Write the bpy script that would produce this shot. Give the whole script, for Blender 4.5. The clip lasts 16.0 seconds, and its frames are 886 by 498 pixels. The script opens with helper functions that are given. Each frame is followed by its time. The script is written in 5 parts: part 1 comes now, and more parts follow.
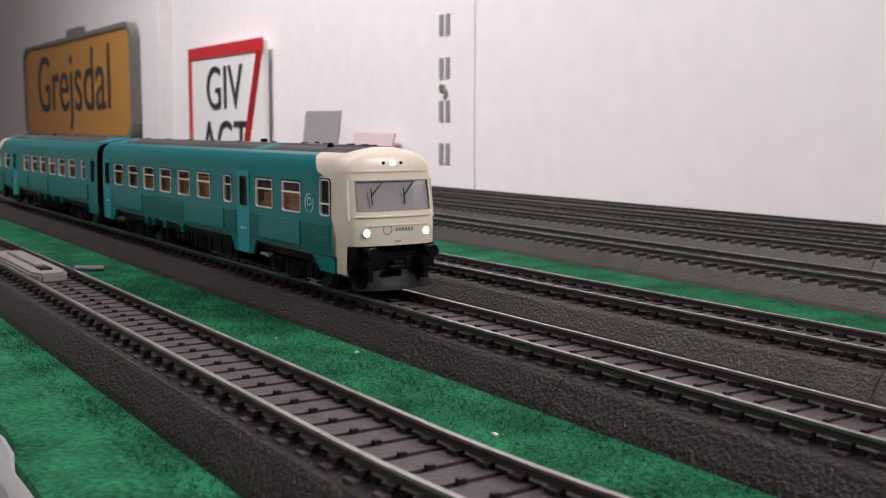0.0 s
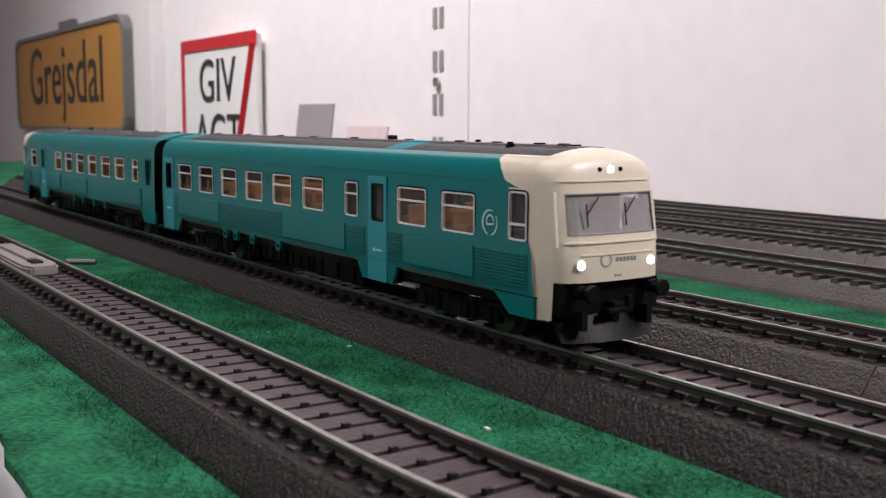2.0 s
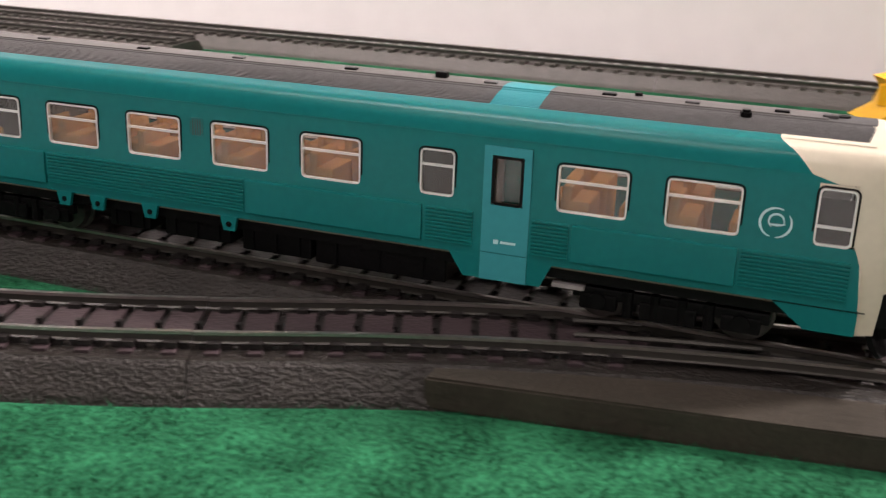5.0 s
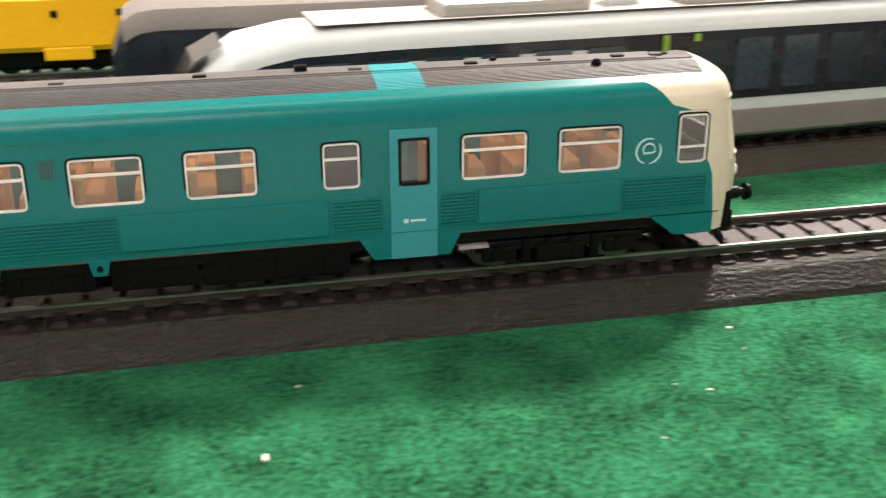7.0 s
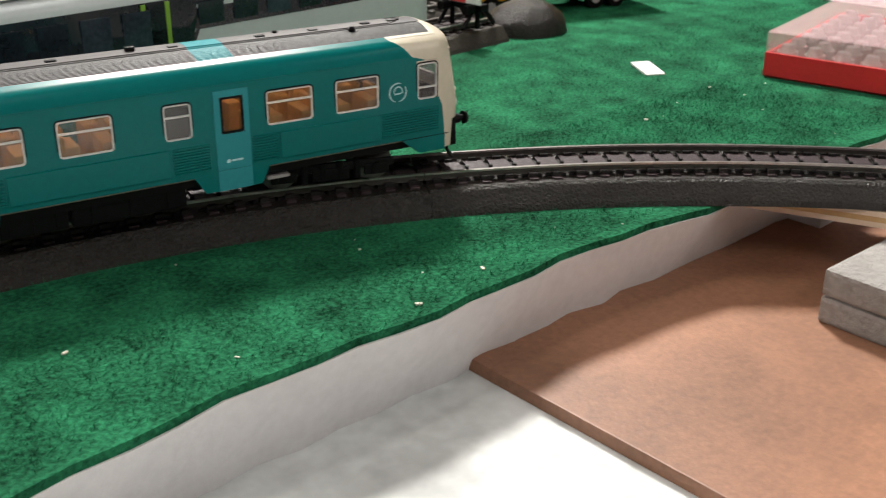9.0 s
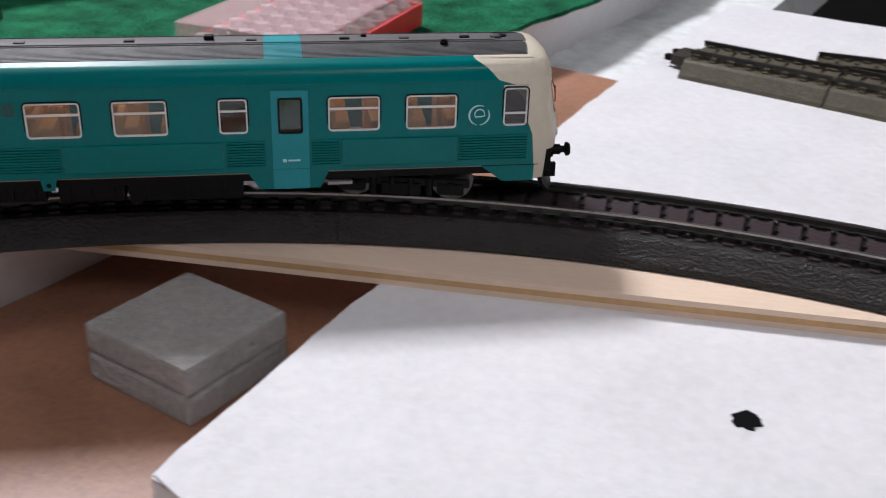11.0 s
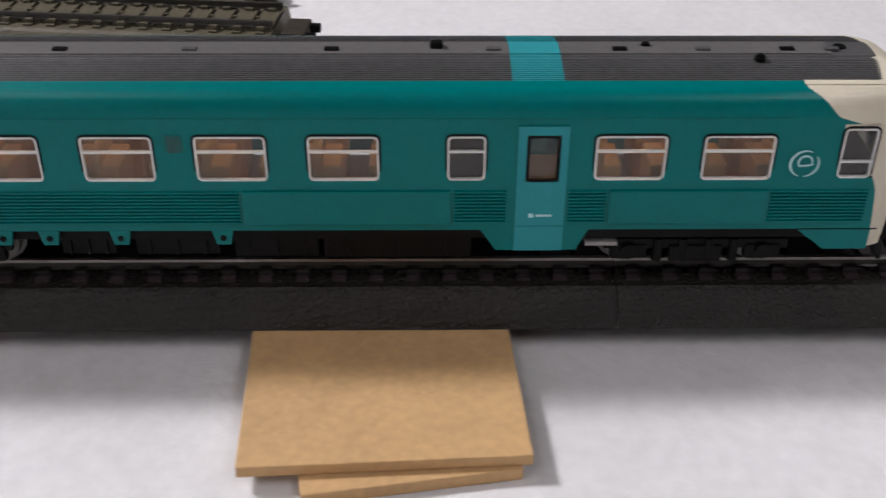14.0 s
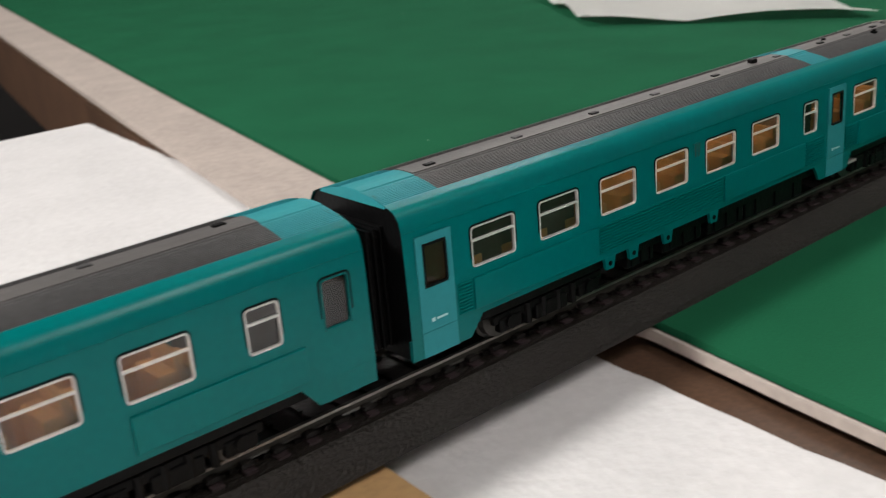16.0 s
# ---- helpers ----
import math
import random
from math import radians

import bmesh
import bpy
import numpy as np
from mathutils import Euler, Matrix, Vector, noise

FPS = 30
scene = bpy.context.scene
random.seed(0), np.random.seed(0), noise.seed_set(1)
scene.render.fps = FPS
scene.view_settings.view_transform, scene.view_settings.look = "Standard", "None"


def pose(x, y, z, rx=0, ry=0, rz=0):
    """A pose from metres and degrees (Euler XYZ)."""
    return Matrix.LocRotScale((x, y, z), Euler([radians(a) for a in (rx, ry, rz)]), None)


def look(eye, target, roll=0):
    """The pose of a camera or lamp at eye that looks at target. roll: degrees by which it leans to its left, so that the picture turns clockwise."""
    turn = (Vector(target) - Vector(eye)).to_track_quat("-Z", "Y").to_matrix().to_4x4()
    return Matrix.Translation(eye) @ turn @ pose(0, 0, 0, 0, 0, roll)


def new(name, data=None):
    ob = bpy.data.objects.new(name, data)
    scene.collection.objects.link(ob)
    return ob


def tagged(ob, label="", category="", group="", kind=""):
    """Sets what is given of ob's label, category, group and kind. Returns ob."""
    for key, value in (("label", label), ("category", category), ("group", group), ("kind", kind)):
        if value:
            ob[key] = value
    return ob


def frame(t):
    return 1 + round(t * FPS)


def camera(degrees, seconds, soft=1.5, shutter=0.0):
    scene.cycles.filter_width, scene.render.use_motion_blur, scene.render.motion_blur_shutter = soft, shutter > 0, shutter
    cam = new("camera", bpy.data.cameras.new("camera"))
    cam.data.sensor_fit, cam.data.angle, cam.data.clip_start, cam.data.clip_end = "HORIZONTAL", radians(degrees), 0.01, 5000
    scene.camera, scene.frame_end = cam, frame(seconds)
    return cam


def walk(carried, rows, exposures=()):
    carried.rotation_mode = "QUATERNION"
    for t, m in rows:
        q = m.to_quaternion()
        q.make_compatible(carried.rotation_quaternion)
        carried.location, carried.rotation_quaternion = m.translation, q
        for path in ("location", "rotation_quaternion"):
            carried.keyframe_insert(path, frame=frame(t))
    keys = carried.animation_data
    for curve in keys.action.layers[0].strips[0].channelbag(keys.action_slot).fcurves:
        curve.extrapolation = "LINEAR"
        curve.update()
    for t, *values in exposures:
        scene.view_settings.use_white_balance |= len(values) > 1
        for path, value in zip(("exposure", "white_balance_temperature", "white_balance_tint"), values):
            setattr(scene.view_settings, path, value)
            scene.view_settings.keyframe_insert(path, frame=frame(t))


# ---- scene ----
# <fit>
# camera: seconds, eye (mm, rail top = 0), heading, tilt, lean
VIEW = [
    (0, 114.5, -156.9, 48.8, -57.14, -6.43, -0.12),
    (0.5, 115.3, -157.8, 49.0, -57.09, -6.54, -0.38),
    (1, 114.8, -157.5, 48.7, -57.11, -6.62, -0.38),
    (1.5, 114.0, -156.8, 48.5, -57.02, -6.80, -0.33),
    (2, 113.9, -156.2, 48.8, -56.80, -6.78, -0.22),
    (2.5, 114.9, -156.9, 53.6, -54.69, -7.35, -0.26),
    (3, 143.1, -165.9, 56.4, -47.24, -10.83, -1.15),
    (3.2, 158.5, -172.7, 55.7, -44.36, -11.75, -1.59),
    (5.3, 244.4, -211.9, 85.9, -13.96, -19.80, -2.14),
    (5.5, 257.5, -209.9, 86.9, -9.75, -20.27, -2.20),
    (6, 294.7, -205.1, 89.3, -1.67, -21.63, -1.44),
    (6.5, 326.7, -208.0, 89.3, 4.86, -22.14, -1.43),
    (7, 364.4, -220.5, 91.5, 12.57, -21.75, 0.14),
    (7.5, 410.1, -234.9, 100.7, 21.11, -21.03, -0.70),
    (8, 460.1, -259.8, 98.0, 30.63, -20.36, -0.16),
    (8.5, 499.2, -275.1, 102.5, 39.60, -22.65, -0.18),
    (9, 501.8, -277.9, 110.4, 42.28, -23.86, -0.51),
    (9.5, 531.0, -301.1, 117.6, 45.84, -23.43, -1.01),
    (10, 558.3, -310.7, 125.0, 50.12, -23.58, -1.18),
    (10.2, 571.7, -315.0, 126.3, 50.84, -24.69, -1.66),
    (12.3, 670.4, -412.8, 121.2, 68.79, -26.91, 0.61),
    (12.5, 672.8, -419.2, 122.5, 69.41, -26.94, 1.03),
    (13, 686.4, -437.4, 122.5, 71.63, -27.21, 1.19),
    (13.5, 706.2, -477.6, 117.5, 79.47, -28.46, -0.43),
    (13.8, 719.3, -496.7, 116.0, 86.03, -31.18, -1.70),
    (14, 721.8, -514.7, 124.1, 87.14, -32.70, -0.45),
    (14.2, 728.5, -522.3, 120.8, 88.83, -31.60, -0.95),
    (14.5, 725.3, -533.6, 109.0, 93.32, -26.05, 1.36),
    (14.8, 731.7, -552.8, 112.7, 100.79, -24.77, 2.74),
    (15, 734.7, -562.9, 110.8, 104.37, -24.32, 1.08),
    (15.2, 740.9, -570.0, 107.6, 109.29, -23.34, 2.22),
    (15.5, 738.5, -579.0, 111.5, 114.68, -21.81, 3.10),
    (15.8, 743.4, -590.9, 106.2, 121.35, -20.78, 4.36),
    (16, 744.1, -592.8, 107.8, 125.82, -19.86, 4.78),
]
LENS = 44.75
# the train's way along the track: seconds, millimetres of its nose
RUN = [(0, -148.1), (0.5, -133.9), (1, -113.5), (1.5, -85.9), (2, -52.1), (2.5, -11.7), (3, 35.2), (3.2, 55.6), (5.3, 283.7), (5.5, 307.1), (6, 365.7), (6.5, 423.8), (7, 482.7), (7.5, 547.1), (8, 609.8), (8.5, 668.4), (9, 729.1), (9.5, 789.8), (10, 850.2), (10.2, 874.0), (12.3, 1127.7), (12.5, 1152.0), (13, 1212.5), (13.5, 1276.9), (13.8, 1322.6), (14, 1353.9), (14.2, 1385.8), (14.5, 1435.0), (14.8, 1486.2), (15, 1521.3), (15.2, 1557.1), (15.5, 1612.8), (15.8, 1670.3), (16, 1708.9)]
BEND_X, BEND_R, BEND_A = 540.8, 368.7, 1.4992
# </fit>
RAIL = 10.5  # rail top above the mat, mm


def view_pose(x, y, z, heading, tilt, lean):
    a, b = radians(heading), radians(tilt)
    eye = Vector((x, y, z + RAIL)) / 1000
    way = Vector((math.cos(b) * math.sin(a), math.cos(b) * math.cos(a), math.sin(b)))
    return look(eye, eye + way, -lean)


cam = camera(LENS, 16.0, soft=1.1, shutter=0.25)
# a phone lens focused at arm's length
cam.data.dof.use_dof, cam.data.dof.focus_distance = True, 0.27
cam.data.dof.aperture_fstop = cam.data.lens / 0.9
walk(cam, [(t, view_pose(*r)) for t, *r in VIEW],
     exposures=[(0, -0.45, 6350, 19), (2.0, -0.36, 6350, 19), (3.2, -0.18, 6350, 19), (5.3, 0.44, 6900, 18), (6.5, 1.05, 7000, 11), (7.5, 0.85, 7300, 12), (8, 0.65, 7200, 11), (8.5, 0.3, 6800, 7), (9, 0.24, 6600, 7),
                (10.2, -0.12, 5900, 10), (12.3, -0.46, 5950, 13), (14, -0.34, 6100, 12), (15, -0.1, 6300, 9), (16, 0.08, 6500, 7)])

# ---- light ----
world = bpy.data.worlds.new("world")
scene.world = world
world.use_nodes = True
world.node_tree.nodes["Background"].inputs[0].default_value = (0.9, 0.93, 1.0, 1)
world.node_tree.nodes["Background"].inputs[1].default_value = 0.03


def unseen_lamp(x, y, sx, sy, power, colour=(1.0, 0.93, 0.88)):
    d = bpy.data.lights.new("unseen_light", "AREA")
    d.shape, d.size, d.size_y, d.energy, d.color = "RECTANGLE", sx, sy, power, colour
    ob = new("unseen_light", d)
    ob.matrix_world = pose(x, y, 1.52)
    return ob


# unseen fill from the south, added to lift the train's near side
unseen_lamp(0.0, -1.5, 1.0, 0.4, 14, (1.0, 0.94, 0.92))
# unseen tilted strip, added to brighten the white wall more than the ground
wall_fill = unseen_lamp(-0.75, -0.5, 1.3, 0.2, 13.5, (1.0, 0.94, 0.92))
wall_fill.matrix_world = look((-0.75, -0.5, 1.5), (-0.75, 0.345, 0.5))
wall_fill.data.spread = radians(80)
# two more unseen fills: weak overhead, and low south-east for the foam edges
unseen_lamp(0.3, 0.12, 1.0, 0.3, 4.5, (1.0, 0.94, 0.92))
unseen_lamp(2.4, -2.3, 1.0, 0.4, 24, (1.0, 0.94, 0.92))
north_lamp = unseen_lamp(1.4, 0.95, 0.28, 0.28, 58, (1.0, 0.95, 0.92))
north_lamp.matrix_world = look((1.4, 0.95, 1.5), (0.6, -0.1, 0))

# ---- materials ----


def material(name, colour, rough=0.6, metal=0.0, vary=0.12, scale=40.0, fine=600.0, bump=0.0, bump_scale=900.0,
             emit=0.0, spread=0.0, spec=0.5, second=None, stretch=(1, 1, 1), distance=0.0005, patch=0.0, patch_scale=9.0):
    m = bpy.data.materials.new(name)
    m.use_nodes = True
    nt = m.node_tree
    b = nt.nodes["Principled BSDF"]
    b.inputs["Roughness"].default_value = rough
    b.inputs["Metallic"].default_value = metal
    b.inputs["Specular IOR Level"].default_value = spec
    tc = nt.nodes.new("ShaderNodeTexCoord")
    mp = nt.nodes.new("ShaderNodeMapping")
    mp.inputs["Scale"].default_value = stretch
    nt.links.new(tc.outputs["Object"], mp.inputs["Vector"])

    def noise_tex(s, detail):
        n = nt.nodes.new("ShaderNodeTexNoise")
        n.inputs["Scale"].default_value, n.inputs["Detail"].default_value = s, detail
        nt.links.new(mp.outputs["Vector"], n.inputs["Vector"])
        return n

    big, small = noise_tex(scale, 3), noise_tex(fine, 2)
    add = nt.nodes.new("ShaderNodeMath")
    add.operation = "ADD"
    nt.links.new(big.outputs["Fac"], add.inputs[0])
    nt.links.new(small.outputs["Fac"], add.inputs[1])
    ramp = nt.nodes.new("ShaderNodeValToRGB")
    lo = [max(c * (1 - vary), 0) for c in colour]
    hi = [min(c * (1 + vary), 1) for c in (second or colour)]
    ramp.color_ramp.elements[0].position, ramp.color_ramp.elements[1].position = 0.35, 0.65
    ramp.color_ramp.elements[0].color, ramp.color_ramp.elements[1].color = (*lo, 1), (*hi, 1)
    half = nt.nodes.new("ShaderNodeMath")
    half.operation = "MULTIPLY"
    half.inputs[1].default_value = 0.5
    nt.links.new(add.outputs[0], half.inputs[0])
    nt.links.new(half.outputs[0], ramp.inputs["Fac"])
    col = ramp.outputs["Color"]
    if spread:
        info = nt.nodes.new("ShaderNodeObjectInfo")
        hsv = nt.nodes.new("ShaderNodeHueSaturation")
        mr = nt.nodes.new("ShaderNodeMapRange")
        mr.inputs["To Min"].default_value, mr.inputs["To Max"].default_value = 1 - spread, 1 + spread
        nt.links.new(info.outputs["Random"], mr.inputs["Value"])
        nt.links.new(mr.outputs["Result"], hsv.inputs["Value"])
        nt.links.new(col, hsv.inputs["Color"])
        col = hsv.outputs["Color"]
    if patch:
        # irregular worn or soiled patches
        pn = noise_tex(patch_scale, 4)
        pr = nt.nodes.new("ShaderNodeValToRGB")
        pr.color_ramp.elements[0].position, pr.color_ramp.elements[1].position = 0.36, 0.5
        pr.color_ramp.elements[0].color, pr.color_ramp.elements[1].color = (1 - patch,) * 3 + (1,), (1, 1, 1, 1)
        mul = nt.nodes.new("ShaderNodeMix")
        mul.data_type, mul.blend_type = "RGBA", "MULTIPLY"
        mul.inputs[0].default_value = 1.0
        nt.links.new(pn.outputs["Fac"], pr.inputs["Fac"])
        nt.links.new(col, mul.inputs[6])
        nt.links.new(pr.outputs["Color"], mul.inputs[7])
        col = mul.outputs[2]
    nt.links.new(col, b.inputs["Base Color"])
    if bump:
        bn = noise_tex(bump_scale, 3)
        bp = nt.nodes.new("ShaderNodeBump")
        bp.inputs["Strength"].default_value, bp.inputs["Distance"].default_value = bump, distance
        nt.links.new(bn.outputs["Fac"], bp.inputs["Height"])
        nt.links.new(bp.outputs["Normal"], b.inputs["Normal"])
    if emit:
        b.inputs["Emission Color"].default_value = (*colour, 1)
        b.inputs["Emission Strength"].default_value = emit
    return m


def clear_mix(name, colour, cover):
    """Clear plastic with a share of diffuse colour mixed in."""
    m = material(name, colour, 0.18, vary=0.05)
    nt = m.node_tree
    tr, mx = nt.nodes.new("ShaderNodeBsdfTransparent"), nt.nodes.new("ShaderNodeMixShader")
    mx.inputs[0].default_value = cover
    nt.links.new(tr.outputs[0], mx.inputs[1])
    nt.links.new(nt.nodes["Principled BSDF"].outputs[0], mx.inputs[2])
    nt.links.new(mx.outputs[0], nt.nodes["Material Output"].inputs["Surface"])
    return m


def glass(name, tint=(1, 1, 1), mix=0.82, rough=0.03):
    m = bpy.data.materials.new(name)
    m.use_nodes = True
    nt = m.node_tree
    nt.nodes.remove(nt.nodes["Principled BSDF"])
    out = nt.nodes["Material Output"]
    tr, gl, mx = (nt.nodes.new("ShaderNode" + k) for k in ("BsdfTransparent", "BsdfGlossy", "MixShader"))
    tr.inputs["Color"].default_value = (*tint, 1)
    gl.inputs["Roughness"].default_value = rough
    mx.inputs[0].default_value = 1 - mix
    nt.links.new(tr.outputs[0], mx.inputs[1])
    nt.links.new(gl.outputs[0], mx.inputs[2])
    nt.links.new(mx.outputs[0], out.inputs["Surface"])
    return m


TEAL = material("teal_paint", (0.0, 0.142, 0.14), 0.28, spec=0.18, vary=0.06, scale=25, bump=0.05, bump_scale=2500)
TURQ = material("turquoise_paint", (0.03, 0.25, 0.28), 0.5, spec=0.15, vary=0.05, scale=25, bump=0.05, bump_scale=2500)
CREAM = material("cream_paint", (0.62, 0.565, 0.445), 0.35, vary=0.04, scale=30, bump=0.04, bump_scale=2500)
ROOF = material("roof_grey", (0.068, 0.067, 0.068), 0.55, spec=0.3, vary=0.18, scale=30, bump=0.1)
BLACK = material("black_plastic", (0.003, 0.003, 0.0033), 0.45, spec=0.12, vary=0.3, scale=80, bump=0.2)
SILVER = material("window_rim", (0.66, 0.66, 0.64), 0.4, 0.2, vary=0.05)
SEAT = material("seat_tan", (0.52, 0.28, 0.1), 0.7, vary=0.15, scale=90)
CABIN = material("cabin_lining", (0.3, 0.21, 0.15), 0.7, vary=0.08)
PANE = glass("pane", (0.78, 0.78, 0.78), 0.955)
LAMP = material("lit_lamp", (1.0, 0.96, 0.85), 0.3, emit=7.0, vary=0.0)
MARK = material("pale_mark", (0.42, 0.66, 0.68), 0.5, vary=0.04)
GREYMARK = material("grey_mark", (0.2, 0.2, 0.19), 0.5, vary=0.04)
GRASS = material("green_felt", (0.0075, 0.074, 0.032), 0.95, vary=0.5, scale=60, fine=700, bump=1.0, bump_scale=700,
                 spec=0.08, second=(0.017, 0.128, 0.06), distance=0.001, patch=0.25, patch_scale=22)
FELT2 = material("smooth_green_felt", (0.011, 0.1, 0.046), 0.95, vary=0.14, scale=20, fine=1500, bump=0.4, bump_scale=1500, spec=0.08)
BALLAST = material("ballast_grey", (0.0145, 0.012, 0.01), 0.36, spec=0.35, vary=0.3, scale=120, fine=1400, bump=0.9, bump_scale=1100,
                   distance=0.0011)
# lighter grey puts the white wall's grazing reflection into the far beds
SHEENBED = material("sheen_ballast", (0.075, 0.067, 0.06), 0.4, spec=0.4, vary=0.2, scale=120, fine=1400, bump=0.6, bump_scale=1100)
BROWNBED = material("brown_ballast", (0.034, 0.029, 0.022), 0.38, spec=0.4, vary=0.25, scale=120, fine=1400, bump=0.8, bump_scale=1100,
                    distance=0.0009)
SLEEPER = material("sleeper_brown", (0.014, 0.0125, 0.012), 0.45, spec=0.22, vary=0.25, scale=300, bump=0.3, spread=0.12)
DECK = material("track_deck", (0.043, 0.03, 0.033), 0.42, spec=0.4, vary=0.2, scale=200, bump=0.4)
RAILM = material("rail_steel", (0.4, 0.375, 0.355), 0.33, 0.95, vary=0.2, scale=60)
WALL = material("white_wall", (0.88, 0.85, 0.845), 0.75, vary=0.03, scale=3, fine=60, bump=0.05, bump_scale=300)
# dim tone for unseen walls and ceiling, chosen to weaken bounced light
ROOM = material("low_bounce_paint", (0.3, 0.27, 0.25), 0.8, vary=0.08, scale=3, fine=60)
FOAM = material("white_foam", (0.63, 0.62, 0.625), 0.85, vary=0.06, scale=30, fine=300, bump=0.5, bump_scale=260,
                distance=0.0008)
OLDFOAM = material("dusty_foam", (0.42, 0.36, 0.325), 0.9, vary=0.12, scale=30, fine=300, bump=0.6, bump_scale=260)
PLASTER = material("plaster_white", (0.62, 0.64, 0.63), 0.9, patch=0.25, patch_scale=14, vary=0.16, scale=22, fine=150, bump=0.6, bump_scale=120)
HARDB = material("hardboard_brown", (0.29, 0.14, 0.08), 0.5, patch=0.3, patch_scale=11, vary=0.2, scale=14, fine=500, bump=0.15)
PLY = material("plywood", (0.68, 0.53, 0.4), 0.65, vary=0.06, scale=14, fine=160, stretch=(1, 7, 1), bump=0.1)
MDF = material("fibreboard", (0.5, 0.31, 0.14), 0.7, vary=0.12, scale=60, fine=500, bump=0.15)
CONCRETE = material("grey_block", (0.3, 0.285, 0.27), 0.85, vary=0.14, scale=60, fine=400, bump=1.0, bump_scale=500, distance=0.0012)
# near-black tone carries the darkness beyond and below the tables
DARK = material("dark_backdrop", (0.012, 0.011, 0.011), 0.9, vary=0.3, scale=4)
DARKWOOD = material("dark_wood", (0.075, 0.038, 0.021), 0.6, vary=0.35, scale=30)
YELLOW = material("yellow_paint", (0.8, 0.42, 0.01), 0.4, vary=0.08, scale=30)
ORANGE = material("orange_red", (0.6, 0.09, 0.03), 0.45, vary=0.1, scale=30)
WHITEP = material("white_paint", (0.55, 0.585, 0.59), 0.35, vary=0.04, scale=30)
LIGHTGREY = material("light_grey_roof", (0.3, 0.285, 0.28), 0.5, vary=0.08, scale=40)
DARKBLUE = material("dark_window_band", (0.012, 0.014, 0.02), 0.15, vary=0.2)
LIME = material("lime_paint", (0.22, 0.4, 0.04), 0.4, vary=0.05)
RED = material("red_plastic", (0.6, 0.025, 0.03), 0.35, vary=0.06)
BLUE = material("blue_card", (0.015, 0.12, 0.5), 0.5, vary=0.06)
CABLE = material("red_cable", (0.28, 0.01, 0.02), 0.4, vary=0.12, scale=90)
PAPER = material("white_paper", (0.82, 0.82, 0.8), 0.8, vary=0.02)
SIGNY = material("sign_yellow", (0.6, 0.3, 0.06), 0.5, vary=0.06, scale=10)
INK = material("sign_black", (0.03, 0.03, 0.03), 0.5, vary=0.1)
CRUMB = material("pale_crumb", (0.66, 0.62, 0.52), 0.8, vary=0.1)
METAL = material("bright_metal", (0.5, 0.5, 0.48), 0.35, 0.9, vary=0.1)
CLEAR = clear_mix("clear_plastic", (0.85, 0.6, 0.62), 0.24)
# pale diffuse share puts reflections into the windscreen's colour
SCREEN = clear_mix("windscreen_glass", (0.7, 0.66, 0.66), 0.38)
SEAL = material("grey_seal", (0.2, 0.185, 0.165), 0.5, vary=0.1)
# darkened lining colour, carries the shade inside the cab and recesses
SHADELINING = material("shaded_lining", (0.06, 0.045, 0.035), 0.7, vary=0.15)
DULLRAIL = material("dull_rail", (0.045, 0.042, 0.036), 0.45, 0.3, vary=0.15)
PINKCARD = material("pinkish_card", (0.6, 0.5, 0.5), 0.7, vary=0.05)
PALEROOF = material("pale_grey_roof", (0.38, 0.36, 0.345), 0.5, vary=0.06, scale=40)
MIDGREY = material("mid_grey_roof", (0.2, 0.185, 0.175), 0.7, vary=0.08, scale=40, spec=0.2)
COVER = material("dark_cover", (0.038, 0.032, 0.025), 0.5, spec=0.25, vary=0.2, scale=120, bump=0.5)
OLIVE = material("olive_bed", (0.085, 0.075, 0.05), 0.5, spec=0.3, vary=0.2, scale=120, bump=0.6)
GREENBAG = material("green_plastic", (0.01, 0.22, 0.05), 0.35, vary=0.2, scale=30, bump=0.6, bump_scale=60)

# ---- mesh helpers (millimetres in, metres out) ----


def mesh_of(name, bm, mats, smooth=False):
    bmesh.ops.recalc_face_normals(bm, faces=bm.faces)
    bmesh.ops.scale(bm, vec=(0.001,) * 3, verts=bm.verts)
    me = bpy.data.meshes.new(name)
    bm.to_mesh(me)
    bm.free()
    for m in (mats if isinstance(mats, (list, tuple)) else [mats]):
        me.materials.append(m)
    if smooth:
        for p in me.polygons:
            p.use_smooth = True
        me.set_sharp_from_angle(angle=radians(38))
    return me


def part(name, bm, mat, parent, label="", smooth=False):
    ob = new(name, mesh_of(name, bm, mat, smooth) if isinstance(bm, bmesh.types.BMesh) else bm)
    ob.parent = parent
    return tagged(ob, label)


def thing(name, m, label, category, group="", kind=""):
    ob = new(name)
    ob.matrix_world = m
    ob.empty_display_size = 0.01
    return tagged(ob, label, category, group, kind)


def solid(name, bm, mat, label, category, m=None, group="", kind="", smooth=False):
    ob = new(name, mesh_of(name, bm, mat, smooth))
    if m is not None:
        ob.matrix_world = m
    return tagged(ob, label, category, group, kind)


def at(x, y, z=0.0, rz=0.0):
    return pose(x / 1000, y / 1000, z / 1000, 0, 0, rz)


